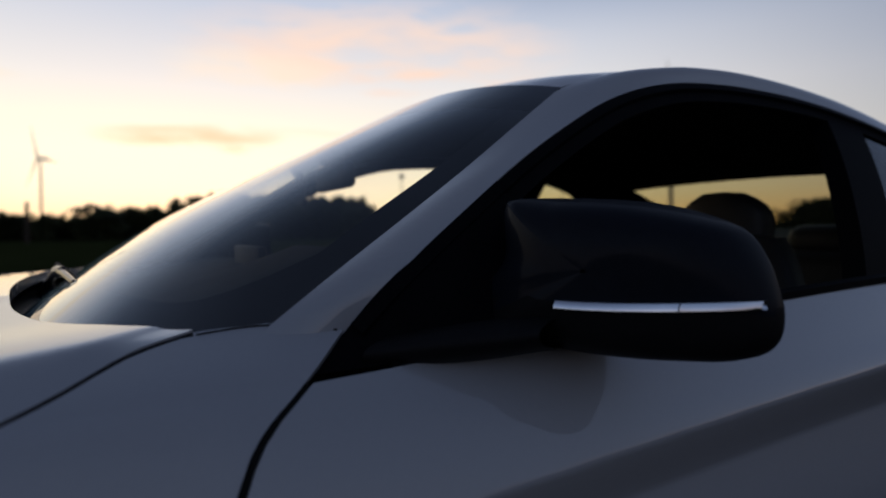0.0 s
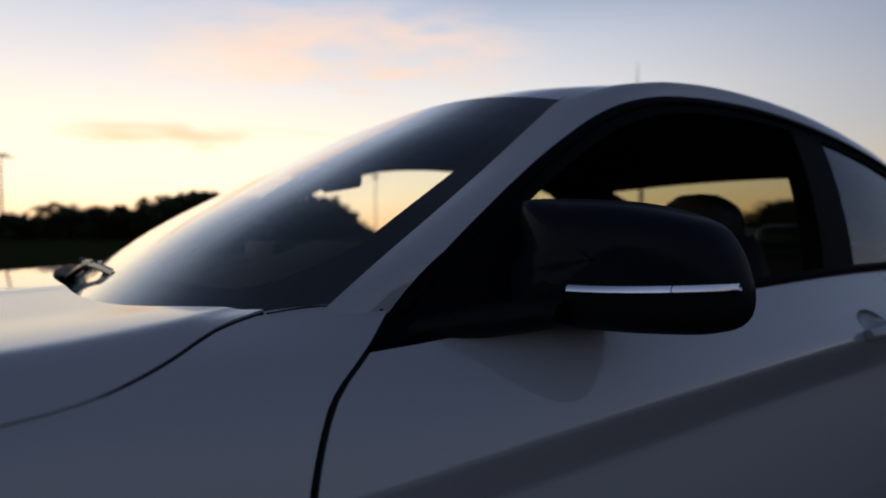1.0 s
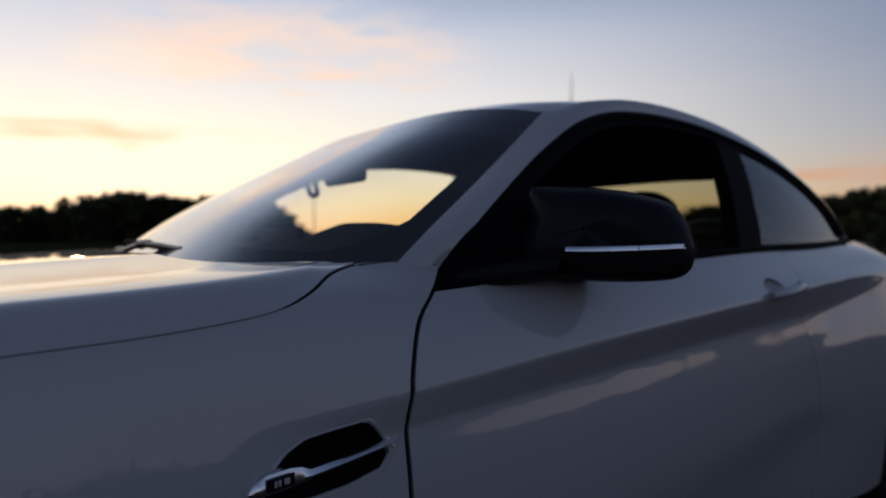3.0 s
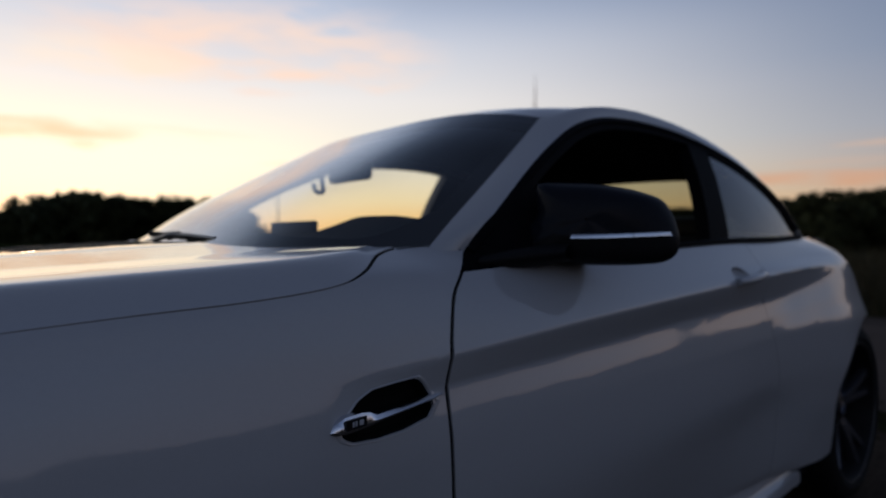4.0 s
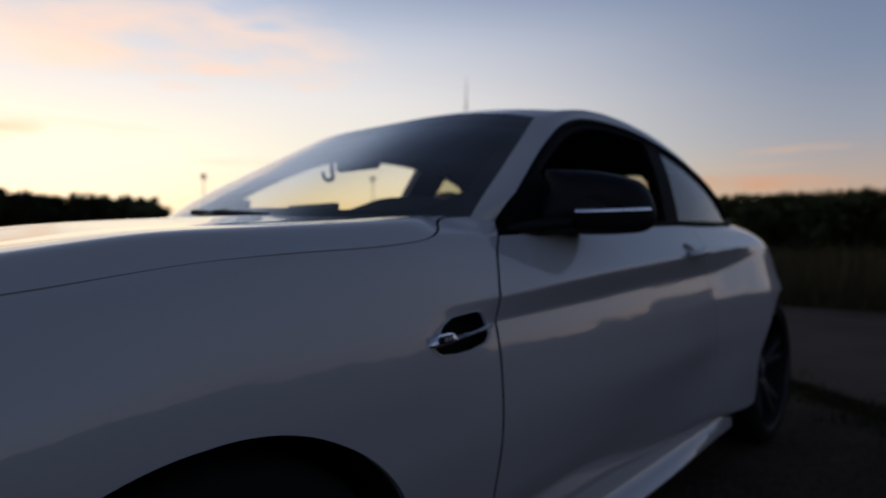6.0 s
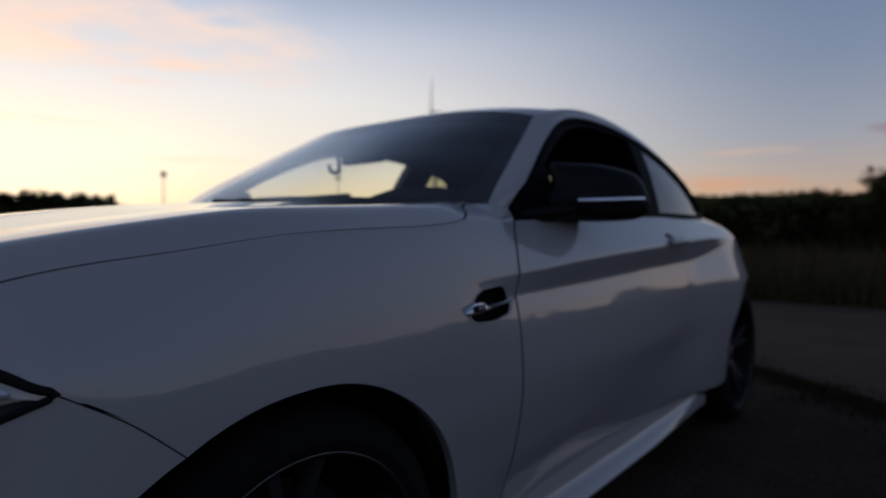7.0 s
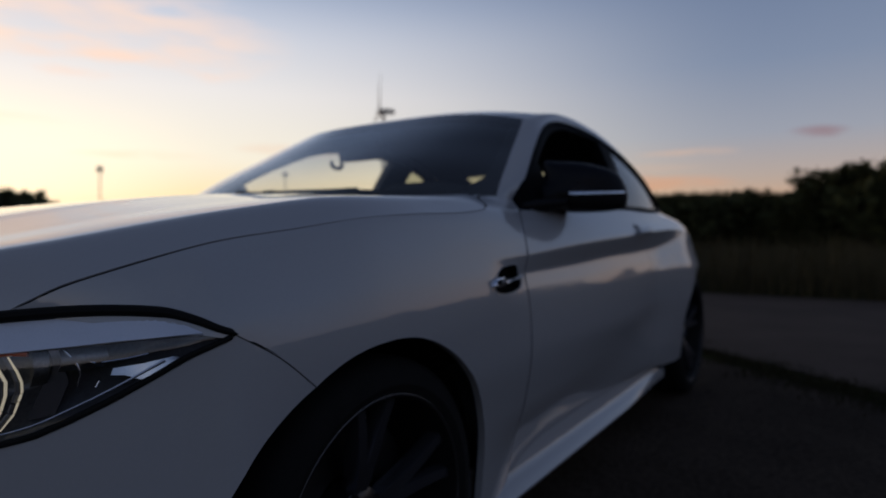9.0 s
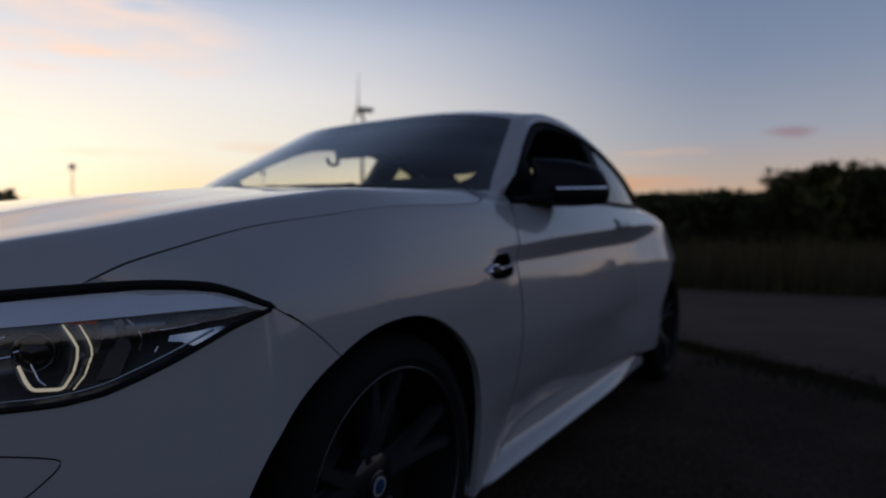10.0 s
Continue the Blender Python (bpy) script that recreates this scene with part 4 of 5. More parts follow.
for z in np.linspace(0.60, 0.79, 6):
    w0 = float(half_width(-0.668, min(z, 0.76)))
    nose_rows.append([(-0.672 - 0.11 * (1 - (abs(k)) ** 2.2), w0 * k, z) for k in np.linspace(-1, 1, 31)])
v, f = net(np.array(nose_rows), (-1, 0, 0))
mesh_object("grille", v, f, BLACK_TRIM, car, "black front grille")
# round tow-hook cover line in the bumper corner
cover = smooth([(-0.66, 0.548), (-0.60, 0.546), (-0.556, 0.538), (-0.553, 0.528), (-0.568, 0.508), (-0.59, 0.487), (-0.63, 0.475)], 40)
for side in (-1, 1):
    pts = [(x, side * (float(half_width(x, z)) + 0.0004), z) for x, z in cover]
    mesh_object("cover_joint", *tube(pts, 0.0011, 6), SEAL, bumper_l if side < 0 else bumper_r)

lamp_in = coons(LAMP_LOW[::-1], LAMP_TOP[::-1], [LAMP_LOW[-1], LAMP_TOP[-1]], [LAMP_LOW[0], LAMP_TOP[0]], 60, 24)


def lamp_surface(G, proud):
    """The lamp's cover: bowed out in the middle, its brow leaning back."""
    h = np.linspace(0, 1, G.shape[0])[:, None]
    fade = np.clip((1 - np.linspace(0, 1, G.shape[1])) * 2.5, 0, 1)[None]
    bow = (0.006 * np.sin(np.pi * np.clip(h / 0.75, 0, 1)) - 0.016 * np.clip((h - 0.70) / 0.30, 0, 1) ** 1.5) * fade
    return on_side(G, proud + bow)


for side in (-1, 1):
    def put(name, vf, mat, label="", parent=None):
        vv, ff = vf
        if side > 0:
            vv, ff = flipped(vv), [q[::-1] for q in ff]
        return mesh_object(name, vv, ff, mat, parent, label)
    lamp = new("headlight")
    lamp.parent = car
    tagged(lamp, "clear headlight with light rings and a black rim")
    put("lamp_lens", net(lamp_surface(lamp_in, -0.004), (-0.6, -1, 0)), LAMP_GLASS, "clear glossy lens", lamp)
    # housing: deep inside in the middle, up to the rim at the border
    u, w = np.meshgrid(np.linspace(0, 1, 60), np.linspace(0, 1, 24))
    deep = -0.012 - 0.070 * np.clip(np.sin(np.pi * w) * 1.5, 0, 1) * np.clip((1 - u) * 3.2, 0, 1)
    put("lamp_housing", net(on_side(lamp_in, deep), (-0.6, -1, 0)), LAMP_DARK, "dark inner housing", lamp)
    # silver brow along the top
    brow_low = evenly([(-0.345, 0.7343), (-0.382, 0.7322), (-0.430, 0.7303), (-0.502, 0.7248), (-0.549, 0.7206), (-0.593, 0.7167), (-0.66, 0.711)], 20)
    brow_top = evenly([(-0.343, 0.7360), (-0.352, 0.7465), (-0.364, 0.7545), (-0.385, 0.7610), (-0.424, 0.7625), (-0.497, 0.7595), (-0.545, 0.7550), (-0.589, 0.7490), (-0.66, 0.742)], 20)
    brow = coons(brow_low[::-1], brow_top[::-1], [brow_low[-1], brow_top[-1]], [brow_low[0], brow_top[0]], 40, 6)
    h = np.linspace(0, 1, 6)[:, None]
    put("lamp_brow", net(on_side(brow, 0.0045 - 0.006 * h), (-0.5, -1, 0.7), rim=0.004), BROW, "silver brow strip", lamp)
    # rubber rim
    loop = np.vstack([smooth(LAMP_LOW[::-1], 50), smooth(LAMP_TOP, 50)[1:]])
    rim_pts = on_side(np.array([loop]), 0.0)[0]
    wide = np.concatenate([np.full(50, 0.0042), np.linspace(0.005, 0.0075, 10), np.full(39, 0.0078)])
    put("lamp_rim", tube(rim_pts, wide, 8), SEAL, "black rubber rim", lamp)

    def inside(points, d):
        return [(x, -(float(half_width(x, z)) - d), z) for x, z in points]
    ring_a = evenly([(-0.5338, 0.7163), (-0.526, 0.698), (-0.5212, 0.684), (-0.5220, 0.668), (-0.5265, 0.649), (-0.5355, 0.6300), (-0.5400, 0.6272), (-0.5610, 0.6275), (-0.5650, 0.6300), (-0.5693, 0.640), (-0.5745, 0.662)], 60)
    ring_b = evenly([(-0.5198, 0.7159), (-0.5125, 0.696), (-0.5095, 0.684), (-0.5095, 0.672), (-0.5176, 0.6448), (-0.529, 0.6264)], 40)
    ring_c = evenly([(-0.655, 0.712), (-0.645, 0.69), (-0.645, 0.67), (-0.648, 0.648), (-0.64, 0.637), (-0.625, 0.636), (-0.61, 0.65), (-0.604, 0.668)], 50)
    strand = evenly([(-0.5620, 0.663), (-0.5560, 0.640), (-0.5500, 0.632)], 16)
    put("light_ring", tube(inside(ring_a, 0.020), np.interp(np.linspace(0, 1, 60), (0, 0.1, 0.55, 0.65, 0.85, 1), (0.0014, 0.0020, 0.0019, 0.0026, 0.0027, 0.0022)), 8), LAMP_WHITE, "pale light ring", lamp)
    put("light_ring", tube(inside(ring_b, 0.016), np.interp(np.linspace(0, 1, 40), (0, 0.2, 0.6, 1), (0.0010, 0.0016, 0.0016, 0.0009)), 8), LAMP_WHITE, "pale light ring", lamp)
    for line, d in ((ring_a, 0.0245), (ring_b, 0.0205)):
        put("ring_carrier", tube(inside(line - (0.0022, 0.0), d), 0.0034, 8), LINER, "grey metal ring carrier", lamp)
    put("light_ring", tube(inside(ring_c, 0.020), 0.0027, 8), LAMP_WHITE, "pale light ring", lamp)
    # short metal bars added where bright reflections sit in the lamp
    for glint in ([(-0.604, 0.664), (-0.592, 0.672), (-0.580, 0.675)], [(-0.578, 0.680), (-0.573, 0.682)], [(-0.588, 0.700), (-0.584, 0.702)]):
        put("glint_bar", tube(inside(glint, 0.018), 0.0028, 8), SATIN, "small metal bar standing in for a glint", lamp)
    put("light_strand", tube(inside(strand, 0.026), 0.0017, 6), SATIN, "thin metal strand", lamp)
    for x0, x1, zl, zh in ((-0.502, -0.488, 0.676, 0.7195), (-0.478, -0.436, 0.693, 0.7205)):
        liner = coons([(x0, zl), (x1, zl + 0.004)], [(x0 + 0.003, zh), (x1 + 0.002, zh + 0.003)], [(x0, zl), (x0 + 0.003, zh)], [(x1, zl + 0.004), (x1 + 0.002, zh + 0.003)], 14, 9)
        put("lamp_liner", net(on_side(liner, -0.020 + 0.008 * np.sin(np.pi * np.linspace(0, 1, 9))[:, None]), (-0.5, -1, 0.4), rim=0.004), LINER, "grey lamp liner", lamp)
    for cx, cz in ((-0.555, 0.678), (-0.628, 0.676)):
        eye = lathe([(0.0, -0.012), (0.012, -0.010), (0.021, -0.003), (0.024, 0.004), (0.027, 0.006), (0.028, 0.02)], 32)
        ey = -(float(half_width(cx, cz)) - 0.036)
        turn = pose(cx, ey, cz, 0, 0, -42)
        put("projector", ([tuple(turn @ Vector(q)) for q in eye[0]], eye[1]), BLACK_GLOSS, "round projector lens", lamp)
        hoop = lathe([(0.026 + 0.0016 * math.cos(q), -0.004 + 0.0016 * math.sin(q)) for q in np.linspace(0, 2 * math.pi, 9)], 40)
        put("projector_hoop", ([tuple(turn @ Vector(q)) for q in hoop[0]], hoop[1]), RIM, "thin dark hoop", lamp)
    bezel = coons([(-0.505, 0.636), (-0.482, 0.640)], [(-0.497, 0.722), (-0.476, 0.724)], [(-0.505, 0.636), (-0.490, 0.68), (-0.497, 0.722)], [(-0.482, 0.640), (-0.468, 0.68), (-0.476, 0.724)], 6, 16)
    put("lamp_bezel", net(on_side(bezel, -0.022), (-0.5, -1, 0), rim=0.012), RIM, "grey bezel", lamp)
    fin_a = coons([(-0.434, 0.6865), (-0.420, 0.6850), (-0.4045, 0.6775), (-0.380, 0.691), (-0.365, 0.7025)], [(-0.430, 0.6945), (-0.402, 0.6975), (-0.365, 0.7045)], [(-0.434, 0.6865), (-0.430, 0.6945)], [(-0.365, 0.7025), (-0.365, 0.7045)], 24, 7)
    hh = np.linspace(0, 1, 7)[:, None]
    put("side_reflector", net(on_side(fin_a, -0.010 - 0.004 * hh), (-0.5, -1, 0.5), rim=0.004), REFLECTOR, "bright side reflector", lamp)
    trim_line = smooth([(-0.380, 0.7005)] + [(x, z + 0.009) for x, z in LAMP_LOW[2:-1]], 50)
    put("chrome_line", tube(inside(trim_line, 0.010), np.linspace(0.0020, 0.0011, 50), 6), CHROME, "thin chrome line", lamp)
    for bit in ([(-0.474, 0.722), (-0.463, 0.705), (-0.460, 0.690), (-0.463, 0.676)], [(-0.455, 0.712), (-0.449, 0.704), (-0.446, 0.703)], [(-0.447, 0.672), (-0.443, 0.680)], [(-0.440, 0.703), (-0.415, 0.706), (-0.395, 0.710)]):
        put("inner_trim", tube(inside(bit, 0.014), 0.0013, 6), SATIN, "thin metal trim", lamp)
    put("amber_marker", tube(inside([(-0.506, 0.7190), (-0.520, 0.7205), (-0.534, 0.7195)], 0.006), 0.0035, 8), AMBER, "small amber marker", lamp)

# ---- fender vent with its metal fin ----
for side in (-1, 1):
    vent = new("side_vent")
    vent.parent = car
    tagged(vent, "black side vent with a metal fin")
    mid = np.array((0.482, 0.760))
    loops = []
    for k, d in ((1.085, 0.0004), (1.05, 0.0016), (1.015, 0.0014), (0.985, -0.002), (0.97, -0.014), (0.90, -0.024), (0.45, -0.027), (0.02, -0.027)):
        p = mid + (vent_ring - mid) * k
        loops.append(on_side(np.array([p]), d)[0])
    rows = np.array([np.vstack([l, l[:1]]) for l in loops])
    vv, ff = net(rows[3:], (0, -1, 0))
    vr, fr = net(rows[:4], (0, -1, 0))
    fin = []
    for x, z0, z1, d in ((0.384, 0.7475, 0.7515, 0.006), (0.391, 0.7455, 0.7605, 0.014), (0.403, 0.7458, 0.7685, 0.018), (0.430, 0.7475, 0.7695, 0.018), (0.444, 0.7490, 0.7670, 0.018), (0.456, 0.7508, 0.7605, 0.017), (0.50, 0.7540, 0.7620, 0.016), (0.545, 0.7575, 0.7645, 0.014), (0.570, 0.7600, 0.7655, 0.012), (0.588, 0.7620, 0.7640, 0.006)):
        y = -(float(half_width(x, 0.76)) + d - 0.004)
        zc, hz = (z0 + z1) / 2, (z1 - z0) / 2
        fin.append([(x, y + 0.010, zc - hz), (x, y + 0.001, zc - hz * 0.9), (x, y, zc - hz * 0.2), (x, y + 0.005, zc + hz * 0.9), (x, y + 0.013, zc + hz)])
    vf_, ff_ = net(np.array(fin), (0, -1, 0), rim=0.003)
    bad = []
    for x in np.linspace(0.399, 0.431, 6):
        y = -(float(half_width(x, 0.76)) + 0.0185)
        k = (x - 0.399) / 0.032
        bad.append([(x, y, 0.7530 + 0.0008 * k), (x, y - 0.0006, 0.7595), (x, y, 0.7660 + 0.0006 * k)])
    vb_, fb_ = net(np.array(bad), (0, -1, 0), rim=0.003)
    sets = [("vent_recess", vv, ff, INNER, "black recess"), ("vent_frame", vr, fr, PAINT, ""), ("vent_fin", vf_, ff_, SATIN, "brushed metal fin"), ("fin_badge", vb_, fb_, BLACK_GLOSS, "small dark badge with pale bars")]
    for nm, a, b, mt, lb in sets:
        mesh_object(nm, flipped(a) if side > 0 else a, [q[::-1] for q in b] if side > 0 else b, mt, vent, lb)
    for x0, x1, z0, z1 in ((0.4075, 0.4105, 0.7565, 0.7632), (0.412, 0.415, 0.7568, 0.7636), (0.4185, 0.425, 0.7570, 0.7640)):
        y = float(half_width(x0, 0.76)) + 0.0196
        bm = rounded_box(x1 - x0, 0.0012, z1 - z0, 0.0004, 1, ((x0 + x1) / 2, side * y, (z0 + z1) / 2))
        part("badge_bar", bm, BADGE_WHITE, vent)

# ---- door handles ----
for side, door in ((-1, door_l), (1, door_r)):
    handle = new("door_handle")
    handle.parent = car
    pts, rad = [], []
    for t in np.linspace(0, 1, 18):
        x = 1.628 + 0.186 * t
        z = 0.884 + 0.015 * t
        out = 0.020 * math.sin(math.pi * min(max(t * 0.94 + 0.03, 0.0), 1.0)) ** 0.5 + 0.002
        pts.append((x, side * (float(half_width(x, z)) + out), z))
        rad.append(0.0110 + 0.0035 * math.sin(math.pi * t))
    mesh_object("pull_bar", *tube(pts, rad, 14, squash=0.85), PAINT, handle, "white pull handle")
    cup = []
    for r, d in ((1.03, 0.0003), (0.99, -0.001), (0.95, -0.006), (0.85, -0.014), (0.6, -0.021), (0.05, -0.023)):
        ring = [(CUP[0] + CUP[2] * r * math.cos(a), CUP[1] + CUP[3] * r * math.sin(a)) for a in np.linspace(0, 2 * math.pi, 49)]
        cup.append([(x, side * (float(half_width(x, z)) + d), z) for x, z in ring])
    vv, ff = net(np.array(cup), (0, side, 0))
    mesh_object("handle_cup", vv, ff, PAINT, handle)
    mesh_object("lock_cover", *tube([(1.822, side * (float(half_width(1.822, 0.900)) - 0.002), 0.900), (1.822, side * (float(half_width(1.822, 0.900)) + 0.004), 0.900)], [0.010, 0.009], 16), PAINT, handle)

# ---- outside mirrors ----
OUTLINE = smooth([(0.8035, 1.107), (0.813, 1.1095), (0.84, 1.1095), (0.87, 1.1075), (0.92, 1.100), (0.965, 1.087), (0.996, 1.072), (1.014, 1.047), (1.024, 1.020), (1.029, 0.996), (1.024, 0.970), (1.002, 0.954), (0.96, 0.948), (0.90, 0.946), (0.85, 0.947), (0.80, 0.950), (0.768, 0.957), (0.756, 0.970), (0.772, 0.996), (0.797, 1.020), (0.8075, 1.045), (0.805, 1.072), (0.802, 1.095)], 96, closed=True)


def mirror_front(w, z):
    """The shell's foremost x: swept back outwards, leaning back at the inner end."""
    lean = np.clip((z - 0.97) / 0.135, 0, 1.1) * (1 - np.clip((w - 0.80) / 0.16, 0, 1))
    return 0.885 + 0.008 * np.clip((w - 0.75) / 0.08, 0, 1) + 0.024 * lean + 0.150 * np.clip((w - 0.80) / 0.24, 0, 1) ** 2.0


def build_mirror(side):
    mirror = new("side_mirror")
    mirror.parent = car
    tagged(mirror, "black side mirror with a chrome indicator strip")
    mid = np.array((0.915, 1.035))
    loops = []
    for k, d in ((0.02, 0.0), (0.35, 0.004), (0.62, 0.03), (0.80, 0.09), (0.91, 0.20), (0.97, 0.36), (1.0, 0.58), (1.0, 0.9), (0.985, 1.0), (0.93, 1.0)):
        p = mid + (OUTLINE - mid) * k
        fx = mirror_front(p[:, 0], p[:, 1])
        # the inner end has a crisp edge near the front, the rest rolls back gently
        crisp = 1 - 0.92 * np.clip((0.85 - OUTLINE[:, 0]) / 0.05, 0, 1) * (d < 0.7)
        # the hind rim
        rear = 1.035 + 0.035 * np.clip((p[:, 0] - 0.8) / 0.24, 0, 1)
        loops.append(np.stack([fx + (np.maximum(rear, fx + 0.02) - fx) * d * crisp, -p[:, 0], p[:, 1]], -1))
    rows = np.array(loops)
    nv, nu = rows.shape[:2]
    fine = np.array([np.interp(np.linspace(0, nv - 1, 90), np.arange(nv), rows[:, i, k]) for i in range(nu) for k in range(3)]).reshape(nu, 3, 90)
    wrap = np.concatenate([fine, fine[:1]])
    dense = np.concatenate([(wrap[:-1] * (1 - a) + wrap[1:] * a).transpose(0, 2, 1).reshape(-1, 3) for a in (0, 0.25, 0.5, 0.75)])
    verts = [tuple(q) for q in rows.reshape(-1, 3)]
    upper, lower = [], []
    for j in range(nv - 1):
        for i in range(nu):
            q = (j * nu + i, j * nu + (i + 1) % nu, (j + 1) * nu + (i + 1) % nu, (j + 1) * nu + i)
            zc = sum(verts[a][2] for a in q) / 4
            (upper if zc > 1.0005 else lower).append(q[::-1])

    def put(name, vv, ff, mat, label=""):
        bm = bmesh.new()
        ids = {}
        for q in ff:
            for a in q:
                if a not in ids:
                    x, y, z = vv[a]
                    ids[a] = bm.verts.new((x, y if side < 0 else -y, z))
        for q in ff:
            if len({ids[a] for a in q}) == len(q):
                try:
                    bm.faces.new([ids[a] for a in q])
                except ValueError:
                    pass
        return part(name, bm, mat, mirror, label, angle=60)
    put("mirror_shell", verts, upper, MIRROR_SHELL, "dark glossy upper shell")
    put("mirror_base", verts, lower, BLACK_TRIM, "matt black lower shell")
    glass = [(1.033 + 0.035 * (w - 0.8) / 0.24, -(0.915 + (w - 0.915) * 0.93), 1.035 + (z - 1.035) * 0.93) for w, z in OUTLINE]
    put("mirror_glass", glass, [tuple(range(len(glass)))], CHROME, "silvered mirror glass")
    # indicator strip
    for w0, w1 in ((0.893, 0.985), (0.9865, 1.0275)):
        rows2 = []
        for w in np.linspace(w0, w1, 14):
            zc = 1.0022 + 0.0055 * max((w - 0.90) / 0.130, 0) ** 2
            close = dense[(np.abs(dense[:, 1] + w) < 0.004) & (np.abs(dense[:, 2] - zc) < 0.004)]
            rows2.append((w, zc, close[:, 0].min() if len(close) else 1.05))
        fitx = np.polyfit([r[0] for r in rows2], [r[2] for r in rows2], 3)
        xs2 = lambda q: np.polyval(fitx, q)
        strip = []
        for w, zc, _ in rows2:
            x = float(xs2(w)) - 0.003
            hgt = 0.0035
            strip.append([(x + 0.006, -w, zc - hgt - 0.001), (x - 0.0018, -w, zc - hgt), (x - 0.0012, -w, zc), (x + 0.0010, -w, zc + hgt), (x + 0.007, -w, zc + hgt + 0.001)])
        vv, ff = net(np.array(strip), (-1, 0, 0), rim=0.004)
        mesh_object("indicator_strip", vv if side < 0 else flipped(vv), ff if side < 0 else [q[::-1] for q in ff], INDICATOR, mirror, "bright indicator strip")
    arm_rows = []
    for t in np.linspace(0, 1, 10):
        x, w, z = 0.80 + 0.135 * t, 0.800 + 0.085 * t, 0.955 + 0.018 * t
        a, b = 0.060 - 0.012 * t, 0.016 + 0.004 * math.sin(math.pi * t)
        arm_rows.append([(x + a * math.cos(q) * 0.9, -(w - a * math.cos(q) * 0.25), z + b * math.sin(q)) for q in np.linspace(0, 2 * math.pi, 25)])
    vv, ff = net(np.array(arm_rows), (0, 0, 1))
    mesh_object("mirror_arm", vv if side < 0 else flipped(vv), ff if side < 0 else [q[::-1] for q in ff], BLACK_TRIM, mirror)
    return mirror


build_mirror(-1)
build_mirror(1)

# ---- wipers and scuttle at the foot of the windshield ----
scuttle = []
for k in np.linspace(-1, 1, 41):
    w = 0.745 * k
    xr = float(np.interp(abs(w), [q[0] for q in rear_w], [q[1] for q in rear_w]))
    scuttle.append([(xr - 0.03, w, 0.948), (xr + 0.015, w, 0.940), (xr + 0.035, w, 0.944), (xr + 0.12, w, 0.965)])
v, f = net(np.array(scuttle), (0, 0, 1))
mesh_object("scuttle_panel", v, f, BLACK_TRIM, car, "black plastic scuttle panel")


for tip, pivot, knee in (((0.512, -0.385, 0.976), (0.415, 0.20, 0.962), (0.452, -0.03, 1.004)), ((0.56, 0.30, 0.978), (0.47, 0.62, 0.958), (0.49, 0.50, 0.980))):
    wiper = new("wiper")
    wiper.parent = car
    tagged(wiper, "black windshield wiper lying at the foot of the glass")
    mesh_object("wiper_arm", *tube(smooth([pivot, knee, tuple(np.array(knee) * 0.4 + np.array(tip) * 0.6 + (0, 0, 0.010))], 14), np.linspace(0.009, 0.005, 14), 8), BLACK_GLOSS, wiper)
    d = np.array(tip) - np.array(knee)
    blade = [tuple(np.array(knee) + d * t + np.array((0.012, 0, 0.004 * math.sin(math.pi * t)))) for t in np.linspace(-0.35, 1.0, 12)]
    mesh_object("wiper_blade", *tube(blade, 0.0055, 8, squash=1.4), SEAL, wiper)
    mesh_object("wiper_pivot", *tube([(pivot[0], pivot[1], pivot[2] - 0.02), (pivot[0], pivot[1], pivot[2] + 0.012)], [0.018, 0.014], 14), BLACK_TRIM, wiper)
    mesh_object("wiper_joint", *tube([knee, tuple(np.array(knee) + (0.01, -0.045, 0.004))], [0.012, 0.008], 8), BLACK_GLOSS, wiper)

# ---- cabin ----
cabin = new("cabin")
cabin.parent = car
# headlining, just under the roof
v, f = net(roof_net[1:, 1:-1] * (1, 0.97, 1) + (0.0, 0, -0.035), (0, 0, -1))
mesh_object("headlining", v, f, CABIN, cabin)
for rail, side in zip(rails, (-1, 1)):
    inner_rail = [rail[0] + (0, 0.010, 0.004), rail[6] + (0, 0.03, -0.02), rail[11] + (0, 0.02, -0.035)]
    v, f = net(np.array(inner_rail), (0, 1, -1))
    mesh_object("pillar_lining", v if side < 0 else flipped(v), f, CABIN, cabin)
# door cards and rear side panels
card = []
for t in np.linspace(0, 1, 10):
    row = []
    for x in np.linspace(0.66, 2.5, 40):
        zb = float(LINE_BELT[0](x)) + 0.008
        w = 0.80 - 0.035 * math.sin(math.pi * t) - (0.06 * ((x - 1.9) / 0.6) ** 2 if x > 1.9 else 0)
        row.append((x, -w + (0.03 if t < 1 else 0.0), 0.3 + (zb - 0.3) * t))
    card.append(row)
v, f = net(np.array(card), (0, 1, 0))
for side in (-1, 1):
    mesh_object("door_card", v if side < 0 else flipped(v), f, CABIN, cabin)
# dashboard: cowl over the dials, screen in the middle
dash = []
for y in np.linspace(-0.73, 0.73, 59):
    hump = 0.045 * math.exp(-((y + 0.40) / 0.20) ** 4)
    fall = 0.012 * (abs(y) / 0.73) ** 3
    dash.append([(0.42, y, 0.93), (0.55, y, 0.962 - fall), (0.70, y, 0.992 + hump * 0.4 - fall), (0.82, y, 1.010 + hump - fall), (0.875, y, 1.006 + hump - fall), (0.895, y, 0.985 + hump * 0.8), (0.88, y, 0.92), (0.90, y, 0.7), (0.80, y, 0.45)])
v, f = net(np.array(dash), (0, 0, 1))
mesh_object("dashboard", v, f, DASH, cabin, "black dashboard with a cowl over the dials")
part("dash_screen", rounded_box(0.02, 0.262, 0.095, 0.006, 2, (0.806, 0.012, 1.0)), CABIN, cabin, "flat screen standing on the dashboard")
